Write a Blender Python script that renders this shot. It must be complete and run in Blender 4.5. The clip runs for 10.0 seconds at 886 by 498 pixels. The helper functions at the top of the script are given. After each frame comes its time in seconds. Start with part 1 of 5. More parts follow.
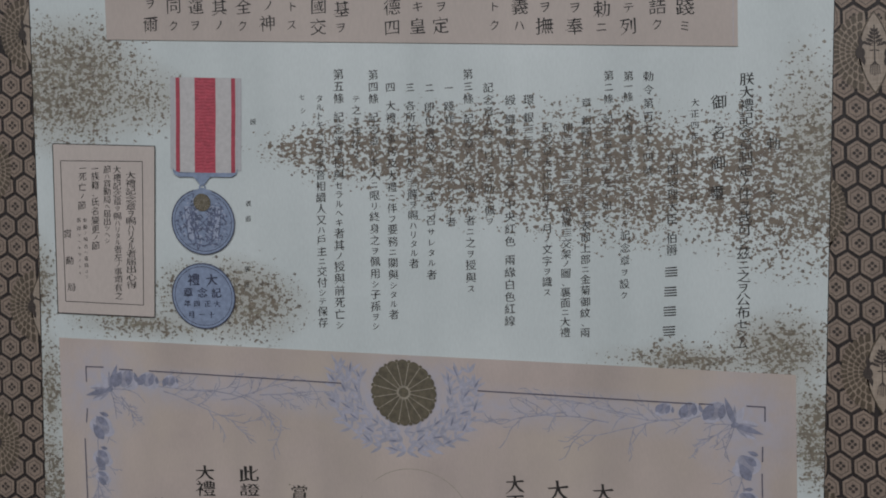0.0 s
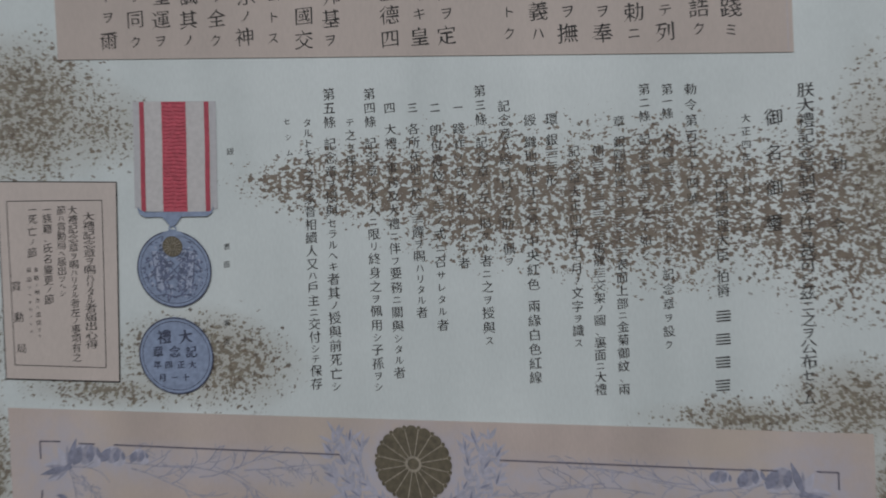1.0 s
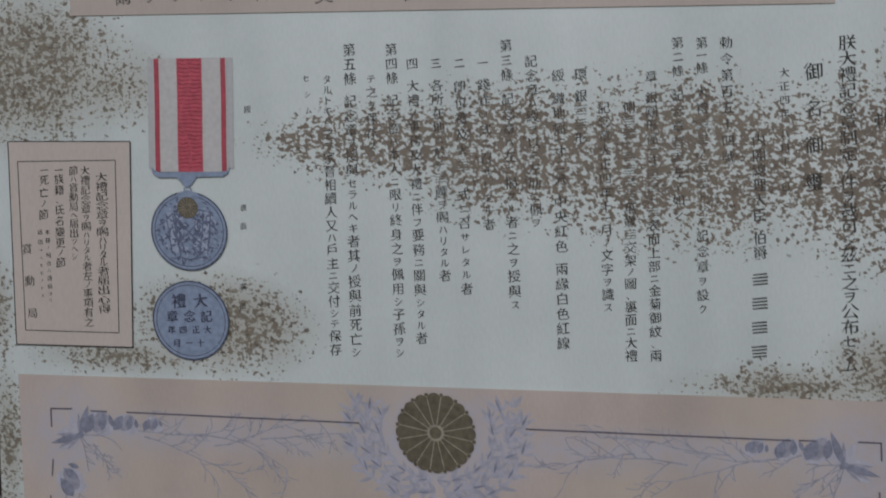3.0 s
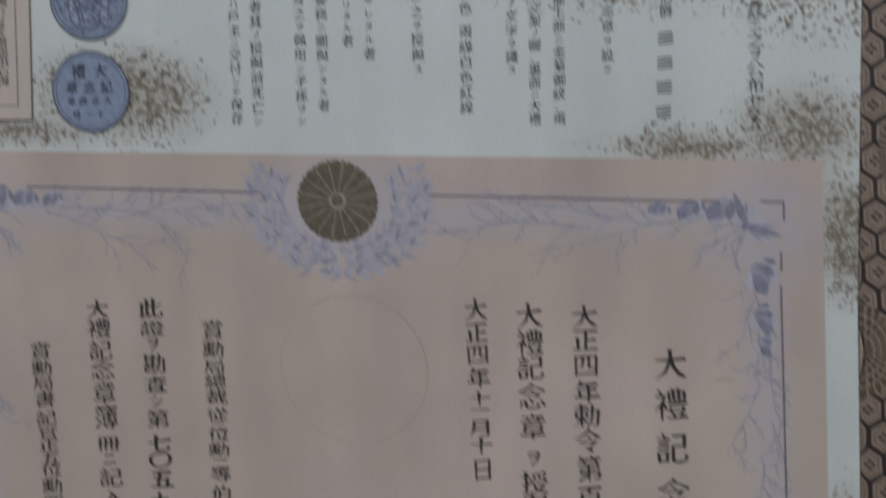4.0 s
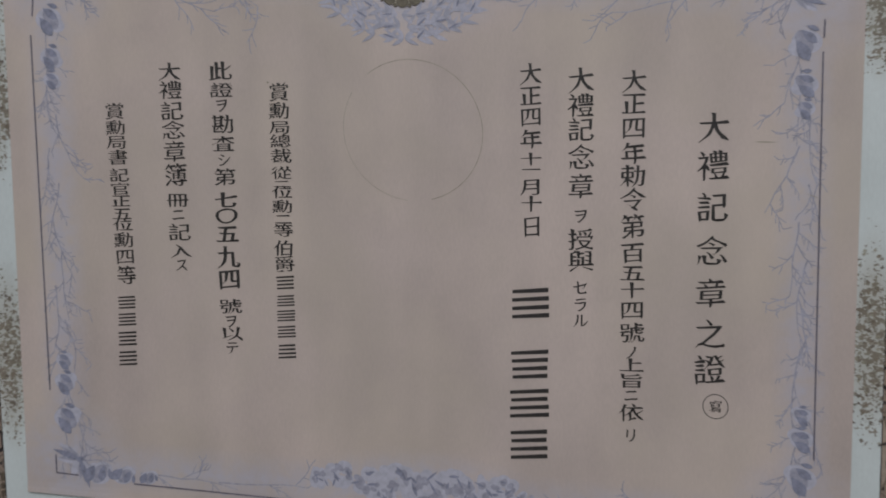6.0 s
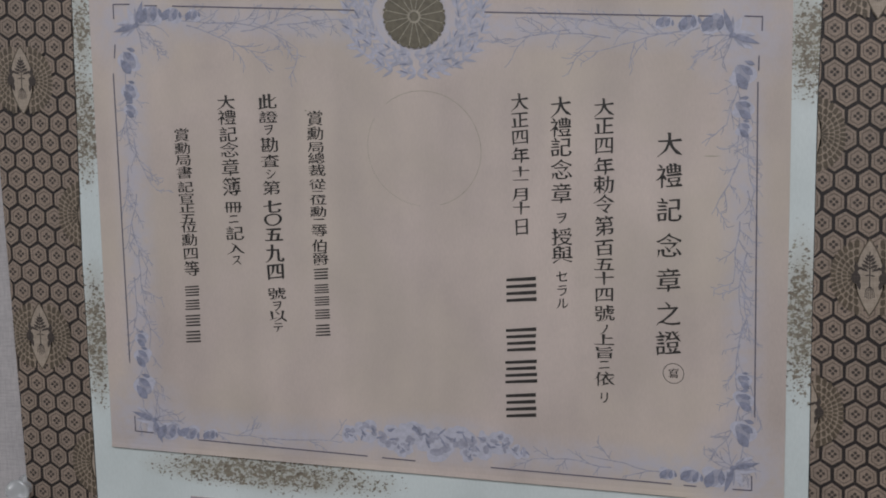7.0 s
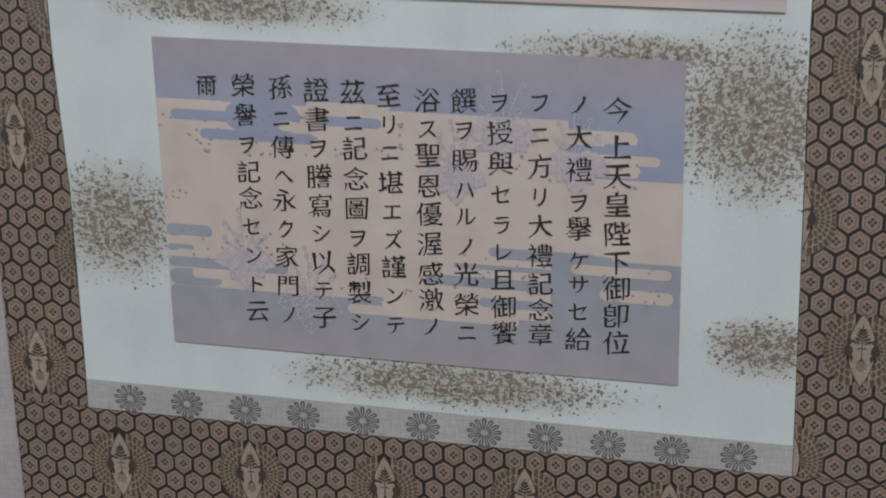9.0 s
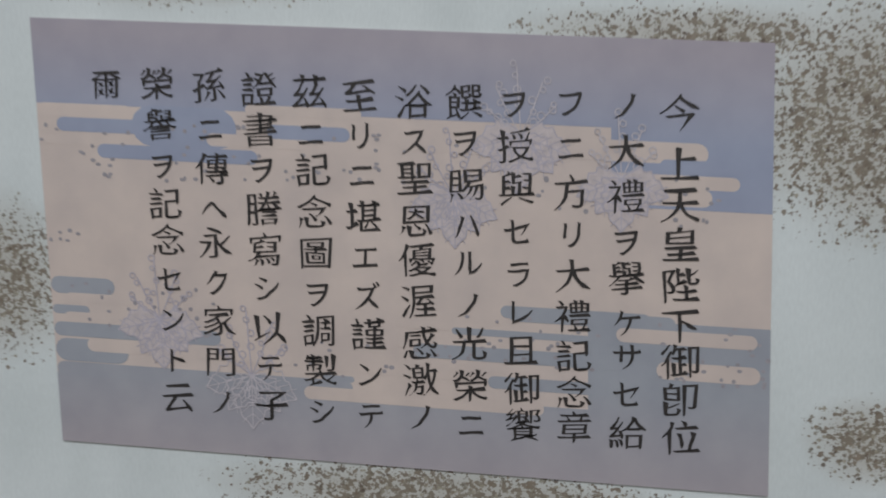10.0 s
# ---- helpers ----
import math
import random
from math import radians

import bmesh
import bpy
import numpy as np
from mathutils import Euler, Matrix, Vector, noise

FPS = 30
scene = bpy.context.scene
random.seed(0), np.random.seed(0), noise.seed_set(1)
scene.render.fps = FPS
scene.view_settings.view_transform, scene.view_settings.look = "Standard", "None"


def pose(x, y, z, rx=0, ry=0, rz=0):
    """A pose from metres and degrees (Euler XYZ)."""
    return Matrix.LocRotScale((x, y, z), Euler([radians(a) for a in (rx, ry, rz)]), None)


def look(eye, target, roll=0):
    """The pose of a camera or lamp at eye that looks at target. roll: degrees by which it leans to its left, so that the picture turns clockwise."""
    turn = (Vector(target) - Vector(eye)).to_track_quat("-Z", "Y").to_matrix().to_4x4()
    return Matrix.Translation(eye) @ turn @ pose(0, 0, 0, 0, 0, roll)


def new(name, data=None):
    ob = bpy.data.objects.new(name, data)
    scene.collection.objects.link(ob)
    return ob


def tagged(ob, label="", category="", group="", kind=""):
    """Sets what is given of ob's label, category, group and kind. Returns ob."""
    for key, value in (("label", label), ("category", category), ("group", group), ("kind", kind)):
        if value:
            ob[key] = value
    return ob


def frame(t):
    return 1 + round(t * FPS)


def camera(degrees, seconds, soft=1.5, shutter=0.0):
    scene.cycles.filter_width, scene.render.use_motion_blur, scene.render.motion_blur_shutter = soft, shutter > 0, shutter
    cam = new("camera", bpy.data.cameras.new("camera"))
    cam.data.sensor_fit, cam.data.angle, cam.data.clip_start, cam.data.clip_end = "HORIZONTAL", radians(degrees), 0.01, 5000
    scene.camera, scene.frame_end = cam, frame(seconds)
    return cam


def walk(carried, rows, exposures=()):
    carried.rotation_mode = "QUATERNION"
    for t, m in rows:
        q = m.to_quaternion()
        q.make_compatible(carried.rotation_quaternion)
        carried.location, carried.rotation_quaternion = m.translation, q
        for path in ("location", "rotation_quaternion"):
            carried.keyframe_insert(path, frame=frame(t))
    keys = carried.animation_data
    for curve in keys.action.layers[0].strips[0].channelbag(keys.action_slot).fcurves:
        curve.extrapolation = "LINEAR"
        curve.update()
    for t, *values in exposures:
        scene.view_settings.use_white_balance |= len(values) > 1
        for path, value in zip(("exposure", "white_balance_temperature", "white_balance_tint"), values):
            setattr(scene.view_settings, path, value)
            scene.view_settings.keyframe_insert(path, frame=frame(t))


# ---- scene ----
cam = camera(52.0, 10.0, soft=1.8, shutter=0.38)
Z0 = 1.45          # height of the certificate's upper edge
SAG = 0.065        # the cloth has sagged: its cross threads fall towards the right
ROWS = [
    (0.0, 0.0765, -0.4841, 0.0628, -0.698, 1.719, 6.695),
    (0.5, 0.0747, -0.4829, 0.0710, -0.362, 2.720, 6.651),
    (0.8, 0.0660, -0.4441, 0.0731, 0.434, 3.052, 6.299),
    (1.0, 0.0573, -0.4160, 0.0755, 0.377, 3.073, 5.841),
    (1.2, 0.0516, -0.3921, 0.0799, -0.500, 3.026, 5.411),
    (1.5, 0.0475, -0.3953, 0.0802, -0.277, 2.899, 5.473),
    (2.0, 0.0440, -0.3993, 0.0802, -0.311, 2.834, 5.705),
    (2.2, 0.0378, -0.4019, 0.0824, -0.312, 2.814, 5.791),
    (3.3, 0.0587, -0.4003, 0.0401, 0.646, 2.903, 6.839),
    (3.5, 0.0652, -0.3978, 0.0261, -0.008, 2.883, 6.447),
    (3.7, 0.0731, -0.3954, 0.0082, -0.736, 2.868, 6.425),
    (4.0, 0.0848, -0.3912, -0.0324, -1.525, 2.597, 6.289),
    (4.2, 0.0940, -0.3888, -0.0664, -1.695, 2.186, 5.935),
    (4.5, 0.0991, -0.3874, -0.0846, -2.464, 1.858, 5.365),
    (4.7, 0.1010, -0.3866, -0.0906, -2.939, 1.833, 5.217),
    (5.0, 0.0861, -0.3895, -0.1054, -3.378, 1.612, 5.392),
    (5.2, 0.0679, -0.3932, -0.1117, -3.359, 1.387, 5.655),
    (5.5, 0.0580, -0.3963, -0.1182, -3.648, 1.117, 6.321),
    (5.7, 0.0577, -0.3977, -0.1208, -3.858, 0.956, 6.379),
    (6.8, 0.0895, -0.5109, -0.1128, -4.186, 1.261, 8.503),
    (7.0, 0.0873, -0.5122, -0.1143, -4.074, 1.387, 8.587),
    (7.5, 0.0808, -0.5116, -0.1215, -4.145, 1.562, 8.558),
    (7.7, 0.0788, -0.5111, -0.1461, -4.162, 1.620, 8.352),
    (8.0, 0.0845, -0.5113, -0.2080, -6.043, 0.985, 8.316),
    (8.2, 0.0814, -0.5171, -0.2573, -5.991, 0.453, 7.758),
    (8.5, 0.0860, -0.5150, -0.2994, -8.301, 0.449, 7.992),
    (8.7, 0.0857, -0.5149, -0.3166, -9.259, 0.636, 7.836),
    (9.0, 0.0824, -0.5027, -0.3395, -9.130, 0.743, 7.485),
    (9.3, 0.0720, -0.4598, -0.3501, -9.098, 0.801, 6.697),
    (9.5, 0.0687, -0.4283, -0.3525, -7.754, 0.990, 6.629),
    (9.7, 0.0641, -0.4001, -0.3471, -6.765, 1.147, 6.508),
    (10.0, 0.0548, -0.3621, -0.3590, -5.926, 1.047, 5.653),
]
EXPOSURES = [(0.0, -0.15), (2.2, -0.15), (3.3, -0.15), (5.0, -0.12), (6.8, 0.12), (7.5, 0.17), (8.0, 0.11), (8.5, 0.25), (9.0, 0.38), (10.0, 0.40)]
walk(cam, [(t, pose(x, y, Z0 + z, 90 + rx, ry, rz)) for t, x, y, z, rx, ry, rz in ROWS], EXPOSURES)

# ---- light ----
world = bpy.data.worlds.new("world")
scene.world = world
world.use_nodes = True
world.node_tree.nodes["Background"].inputs[0].default_value = (0.8, 0.9, 1.0, 1)
world.node_tree.nodes["Background"].inputs[1].default_value = 0.05


def area(name, m, sx, sy, watts, colour):
    data = bpy.data.lights.new(name, "AREA")
    data.shape, data.size, data.size_y, data.energy, data.color = "RECTANGLE", sx, sy, watts, colour
    ob = new(name, data)
    ob.matrix_world = m
    return ob


# Added overhead panel, never in view, gives most of the even light.
area("added_overhead", look((0.2, -1.6, 2.5), (0.15, -0.9, 0)), 1.8, 0.9, 31.5, (0.91, 0.95, 1.0))
# Added fill from the left; no window stands there.
area("added_left_fill", look((-1.9, -1.6, 1.6), (0.3, -0.2, 1.3)), 1.2, 1.2, 3.2, (0.82, 0.92, 1.0))


# ---- materials ----
def material(name, rough=0.7):
    m = bpy.data.materials.new(name)
    m.use_nodes = True
    nt = m.node_tree
    bsdf = nt.nodes["Principled BSDF"]
    bsdf.inputs["Roughness"].default_value = rough
    return m, nt, bsdf


def node(nt, kind, **values):
    n = nt.nodes.new(kind)
    for k, v in values.items():
        n.inputs[k.replace("_", " ")].default_value = v
    return n


def noise_of(nt, scale, detail=3.0, rough=0.55, stretch=None):
    co = nt.nodes.new("ShaderNodeNewGeometry")
    out = co.outputs["Position"]
    if stretch:
        mp = nt.nodes.new("ShaderNodeMapping")
        mp.inputs["Scale"].default_value = stretch
        nt.links.new(out, mp.inputs["Vector"])
        out = mp.outputs[0]
    n = node(nt, "ShaderNodeTexNoise", Scale=scale, Detail=detail, Roughness=rough)
    nt.links.new(out, n.inputs["Vector"])
    return n.outputs["Fac"]


def ramp(nt, fac, a, b, lo=0.3, hi=0.7):
    r = nt.nodes.new("ShaderNodeValToRGB")
    r.color_ramp.elements[0].position, r.color_ramp.elements[1].position = lo, hi
    r.color_ramp.elements[0].color, r.color_ramp.elements[1].color = (*a, 1), (*b, 1)
    nt.links.new(fac, r.inputs[0])
    return r.outputs[0]


def mixed(nt, fac, a, b, blend="MIX"):
    m = nt.nodes.new("ShaderNodeMix")
    m.data_type, m.blend_type = "RGBA", blend
    for sock, v in ((m.inputs[0], fac), (m.inputs[6], a), (m.inputs[7], b)):
        if isinstance(v, (int, float)):
            sock.default_value = v
        elif isinstance(v, tuple):
            sock.default_value = (*v, 1)
        else:
            nt.links.new(v, sock)
    return m.outputs[2]


def maths(nt, op, a, b=0.0, clamp=False):
    m = nt.nodes.new("ShaderNodeMath")
    m.operation, m.use_clamp = op, clamp
    for sock, v in ((m.inputs[0], a), (m.inputs[1], b)):
        if isinstance(v, (int, float)):
            sock.default_value = v
        else:
            nt.links.new(v, sock)
    return m.outputs[0]


def bump(nt, bsdf, height, strength, distance):
    b = node(nt, "ShaderNodeBump", Strength=strength, Distance=distance)
    nt.links.new(height, b.inputs["Height"])
    nt.links.new(b.outputs[0], bsdf.inputs["Normal"])


def attribute(nt, name, out="Fac"):
    n = nt.nodes.new("ShaderNodeAttribute")
    n.attribute_name = name
    return n.outputs[out]


def paper(name, a, b, rough=0.62, creases=0.35):
    """Old paper: clouded tone, painted light streaks, fibres, slow waves from the paste beneath."""
    m, nt, bsdf = material(name, rough)
    # The second, drawn-out noise puts upright glare streaks into the tone.
    tone_with_glare = maths(nt, "ADD", maths(nt, "MULTIPLY", noise_of(nt, 14, 4), 0.6), maths(nt, "MULTIPLY", noise_of(nt, 34, 2, 0.5, (1.0, 1.0, 0.12)), 0.4))
    tone = ramp(nt, tone_with_glare, a, b, 0.36, 0.64)
    fibre = ramp(nt, noise_of(nt, 900, 2, 0.6, (1, 1, 0.35)), (0.955, 0.955, 0.955), (1.025, 1.025, 1.025))
    nt.links.new(mixed(nt, 1.0, tone, fibre, "MULTIPLY"), bsdf.inputs["Base Color"])
    wave = noise_of(nt, 26, 2, 0.5, (1.0, 1.0, 0.22))
    fine = noise_of(nt, 700, 2)
    h = maths(nt, "ADD", maths(nt, "MULTIPLY", wave, 1.0), maths(nt, "MULTIPLY", fine, 0.012))
    bump(nt, bsdf, h, creases, 0.004)
    return m, nt, bsdf


def ink(name, colour, rough=0.6, vary=0.25):
    m, nt, bsdf = material(name, rough)
    lo = tuple(c * (1 - vary) for c in colour)
    hi = tuple(min(1, c * (1 + vary)) for c in colour)
    nt.links.new(ramp(nt, noise_of(nt, 420, 3), lo, hi), bsdf.inputs["Base Color"])
    return m


def flakes(nt, scale, dens, least, most, share):
    """Separate ragged flakes: (cover, tone) of scattered cells at one size."""
    co = nt.nodes.new("ShaderNodeNewGeometry")
    shake = node(nt, "ShaderNodeTexNoise", Scale=scale * 2.1, Detail=3.0)
    nt.links.new(co.outputs["Position"], shake.inputs["Vector"])
    off = nt.nodes.new("ShaderNodeVectorMath")
    off.operation = "MULTIPLY_ADD"
    off.inputs[1].default_value = (1.15 / scale,) * 3
    nt.links.new(shake.outputs["Color"], off.inputs[0])
    nt.links.new(co.outputs["Position"], off.inputs[2])
    flat = nt.nodes.new("ShaderNodeMapping")
    flat.inputs["Scale"].default_value = (1, 0, 1.1)
    nt.links.new(off.outputs[0], flat.inputs["Vector"])
    cell = node(nt, "ShaderNodeTexVoronoi", Scale=scale)
    cell.distance = "MANHATTAN"
    nt.links.new(flat.outputs[0], cell.inputs["Vector"])
    rnd = nt.nodes.new("ShaderNodeSeparateColor")
    nt.links.new(cell.outputs["Color"], rnd.inputs[0])
    present = maths(nt, "MULTIPLY", maths(nt, "SUBTRACT", maths(nt, "MULTIPLY", dens, share), rnd.outputs[0]), 30.0, True)
    reach = maths(nt, "ADD", maths(nt, "MULTIPLY", rnd.outputs[1], most - least), least)
    inside = maths(nt, "MULTIPLY", maths(nt, "SUBTRACT", reach, cell.outputs["Distance"]), 14.0, True)
    return maths(nt, "MULTIPLY", present, inside, True), rnd.outputs[2]


def gold_leaf(nt, base, cover=1.0, haze=True):
    """Tarnished gold leaf strewn where the attribute "fleck" is high."""
    dens = attribute(nt, "fleck")
    coarse = noise_of(nt, 235, 2.0, 0.6, (1, 1, 1.2))
    fine = noise_of(nt, 470, 2.0, 0.6, (1, 1, 1.25))
    level = maths(nt, "ADD", maths(nt, "MULTIPLY", coarse, 0.48), maths(nt, "MULTIPLY", fine, 0.52))
    dust = attribute(nt, "smoke")
    edge = maths(nt, "SUBTRACT", maths(nt, "ADD", 0.627, maths(nt, "MULTIPLY", dust, 0.020)), maths(nt, "MULTIPLY", dens, 0.163))
    leaf = maths(nt, "MULTIPLY", maths(nt, "SUBTRACT", level, edge), 34.0, True)
    strewn = maths(nt, "MULTIPLY", dens, 12.0, True)
    on = maths(nt, "MULTIPLY", maths(nt, "MULTIPLY", leaf, strewn, True), cover * 0.95)
    tint = ramp(nt, noise_of(nt, 90, 3), (0.128, 0.088, 0.064), (0.205, 0.160, 0.118), 0.35, 0.65)
    tint = mixed(nt, maths(nt, "MULTIPLY", dust, 0.55, True), tint, (0.215, 0.195, 0.150))
    if haze:
        base = mixed(nt, maths(nt, "MULTIPLY", dust, 0.72, True), base, (0.388, 0.362, 0.318))
    out = mixed(nt, on, base, tint)
    for scale, where, least, most, share in ((640, dust, 0.34, 0.80, 0.85), (520, dens, 0.26, 0.72, 0.62), (290, dens, 0.20, 0.56, 0.22), (150, dens, 0.14, 0.34, 0.05)):
        there, tone = flakes(nt, scale, where, least, most, share)
        colour = ramp(nt, tone, *(((0.155, 0.138, 0.105), (0.30, 0.275, 0.215)) if where is dust else ((0.100, 0.074, 0.056), (0.225, 0.184, 0.138))), 0.1, 0.9)
        out = mixed(nt, maths(nt, "MULTIPLY", there, cover * 0.9), out, colour)
    return out


def flecked_paper():
    m, nt, bsdf = paper("flecked_paper", (0.56, 0.605, 0.605), (0.655, 0.70, 0.70), 0.55)
    nt.links.new(gold_leaf(nt, bsdf.inputs["Base Color"].links[0].from_socket), bsdf.inputs["Base Color"])
    return m


def flecked_ink():
    m, nt, bsdf = material("ink_under_gold", 0.6)
    base = ramp(nt, noise_of(nt, 420, 3), (0.018, 0.016, 0.015), (0.034, 0.030, 0.028))
    nt.links.new(gold_leaf(nt, base, 0.24, False), bsdf.inputs["Base Color"])
    return m


def tinted_paper(name, a, b, tint):
    m, nt, bsdf = paper(name, a, b)
    base = bsdf.inputs["Base Color"].links[0].from_socket
    stain = ramp(nt, noise_of(nt, 11, 4, 0.6), (0, 0, 0), (0.55, 0.55, 0.55), 0.42, 0.68)
    base = mixed(nt, stain, base, (0.53, 0.455, 0.375))
    # Paler and darker patches, drawn out upright, vary the sheet's tone.
    patchy_tone = ramp(nt, noise_of(nt, 19, 3, 0.5, (1, 1, 0.5)), (0.93, 0.93, 0.94), (1.06, 1.055, 1.05), 0.35, 0.65)
    base = mixed(nt, 1.0, base, patchy_tone, "MULTIPLY")
    fac = maths(nt, "MULTIPLY", attribute(nt, "tint"), ramp(nt, noise_of(nt, 160, 3), (0.3, 0.3, 0.3), (1, 1, 1), 0.3, 0.6), True)
    nt.links.new(mixed(nt, fac, base, tint), bsdf.inputs["Base Color"])
    return m


def colour_paper(name):
    m, nt, bsdf = material(name, 0.62)
    c = attribute(nt, "tone", "Color")
    f = ramp(nt, noise_of(nt, 40, 4), (0.9, 0.9, 0.92), (1.06, 1.05, 1.04))
    nt.links.new(mixed(nt, 1.0, c, f, "MULTIPLY"), bsdf.inputs["Base Color"])
    bump(nt, bsdf, noise_of(nt, 26, 2, 0.5, (1, 1, 0.22)), 0.35, 0.004)
    return m


def woven(name, a, b, scale=1500.0, rough=0.6, sheen=0.0):
    """Cloth with warp and weft."""
    m, nt, bsdf = material(name, rough)
    warp = noise_of(nt, scale, 1, 0.5, (1, 1, 0.08))
    weft = noise_of(nt, scale, 1, 0.5, (0.08, 1, 1))
    both = maths(nt, "MULTIPLY", maths(nt, "ADD", warp, weft), 0.5)
    tone = ramp(nt, noise_of(nt, 18, 3), (0.9, 0.9, 0.9), (1.08, 1.06, 1.04))
    nt.links.new(mixed(nt, 1.0, ramp(nt, both, a, b, 0.38, 0.62), tone, "MULTIPLY"), bsdf.inputs["Base Color"])
    bump(nt, bsdf, both, 0.5, 0.0006)
    if sheen:
        bsdf.inputs["Sheen Weight"].default_value = sheen
        bsdf.inputs["Sheen Roughness"].default_value = 0.4
    return m


def plain(name, colour, rough=0.8):
    m, nt, bsdf = material(name, rough)
    nt.links.new(ramp(nt, noise_of(nt, 6, 5), tuple(c * 0.92 for c in colour), tuple(min(1, c * 1.06) for c in colour)), bsdf.inputs["Base Color"])
    bump(nt, bsdf, noise_of(nt, 180, 3), 0.2, 0.002)
    return m


FLECK = flecked_paper()
DECREE_INK = flecked_ink()
CERT = tinted_paper("certificate_paper", (0.455, 0.378, 0.346), (0.575, 0.475, 0.434), (0.455, 0.44, 0.515))
ROSE = paper("rose_paper", (0.46, 0.39, 0.355), (0.52, 0.44, 0.40))[0]
SLIP = paper("slip_paper", (0.52, 0.45, 0.415), (0.59, 0.51, 0.47))[0]
TONE = colour_paper("cloud_paper")
INK = ink("black_ink", (0.024, 0.020, 0.019))
SOFT_INK = ink("grey_ink", (0.06, 0.056, 0.052))
SLATE = ink("slate_ink", (0.135, 0.122, 0.160))
PALE = ink("pale_blue_ink", (0.365, 0.36, 0.435), vary=0.14)
MIDBLUE = ink("mid_blue_ink", (0.235, 0.24, 0.32), vary=0.25)
OLIVE = ink("tarnished_gold_ink", (0.125, 0.105, 0.072), 0.45)
WATERMARK = ink("seal_line", (0.33, 0.29, 0.23))
MAUVE = ink("mauve_ink", (0.415, 0.385, 0.44), vary=0.1)
PALE_LINE = ink("pale_line", (0.47, 0.435, 0.465), vary=0.1)
WASH = ink("lilac_wash", (0.505, 0.445, 0.445), vary=0.08)
LILAC = ink("lilac_ink", (0.455, 0.415, 0.455), vary=0.1)
PETAL = ink("petal_ink", (0.325, 0.318, 0.39), vary=0.2)
BLOOM = ink("bloom_ink", (0.45, 0.44, 0.52), vary=0.1)
WREATH = ink("wreath_ink", (0.415, 0.405, 0.485), vary=0.13)
TWIG = ink("twig_ink", (0.325, 0.317, 0.385), vary=0.2)
DOT = ink("dot_ink", (0.30, 0.28, 0.30), vary=0.15)
MEDAL = ink("medal_blue", (0.24, 0.295, 0.42), vary=0.15)
MEDAL_MID = ink("medal_mid", (0.115, 0.135, 0.215), vary=0.3)
MEDAL_DARK = ink("medal_shade", (0.055, 0.062, 0.105))
MEDAL_LIGHT = ink("medal_light", (0.34, 0.38, 0.50), vary=0.1)
RED = ink("ribbon_red", (0.50, 0.080, 0.115), vary=0.16)
EDGE_RED = ink("ribbon_edge_red", (0.40, 0.055, 0.085), vary=0.16)
DEEP_RED = ink("ribbon_deep_red", (0.40, 0.045, 0.075), vary=0.2)
RIBBON = ink("ribbon_white", (0.53, 0.505, 0.505), vary=0.08)
HALO = ink("ribbon_edge", (0.47, 0.46, 0.48), vary=0.06)
GROUND = woven("brocade_ground", (0.014, 0.010, 0.010), (0.030, 0.021, 0.020), 1800)
HEX = woven("brocade_hexagon", (0.215, 0.163, 0.130), (0.308, 0.235, 0.189), 1800, 0.55, 0.2)
HEXLINE = woven("brocade_line", (0.092, 0.070, 0.058), (0.145, 0.112, 0.092), 1800)
HEXDARK = woven("brocade_flower", (0.036, 0.027, 0.025), (0.066, 0.05, 0.043), 1800)
PLUME = woven("brocade_bronze", (0.070, 0.052, 0.036), (0.125, 0.095, 0.066), 1800, 0.5, 0.2)
PLUME_LIGHT = woven("brocade_gold", (0.235, 0.182, 0.140), (0.33, 0.262, 0.207), 1800, 0.5, 0.2)
SPINDLE = woven("brocade_spindle", (0.285, 0.230, 0.185), (0.385, 0.315, 0.257), 1800, 0.5, 0.2)
BAND = woven("band_silk", (0.36, 0.36, 0.36), (0.46, 0.455, 0.45), 1600, 0.5, 0.2)
BAND_FLOWER = woven("band_flower", (0.095, 0.09, 0.095), (0.18, 0.172, 0.175), 1600)
LINEN = woven("wall_linen", (0.37, 0.345, 0.355), (0.46, 0.43, 0.44), 1900, 0.8)
WALL = plain("room_wall", (0.70, 0.68, 0.65))
CEIL = plain("room_ceiling", (0.80, 0.79, 0.77))
FLOOR = plain("room_floor", (0.26, 0.23, 0.20), 0.5)
GLASSY, _nt, _b = material("clear_plastic", 0.06)
_b.inputs["Base Color"].default_value = (0.93, 0.94, 0.96, 1)
_b.inputs["Transmission Weight"].default_value = 0.70
_b.inputs["Coat Weight"].default_value = 0.6
_b.inputs["IOR"].default_value = 1.45
STEEL, _nt, _b = material("pin_steel", 0.3)
_b.inputs["Metallic"].default_value = 1.0
_b.inputs["Base Color"].default_value = (0.6, 0.6, 0.6, 1)


# ---- building helpers ----
def at(u, v, d=0.0):
    """The place u to the right and v up on the hanging cloth, d in front of it."""
    return Vector((u, -d, Z0 + v - SAG * u))


def thing(name, u, v, d, label, category, group="", kind=""):
    ob = new(name)
    ob.empty_display_size = 0.02
    ob.location = at(u, v, d)
    tagged(ob, label, category, group, kind)
    return ob


def adopt(ob, parent):
    ob.parent = parent
    if parent.type == "EMPTY":
        ob.matrix_parent_inverse = Matrix.Translation(-parent.location)


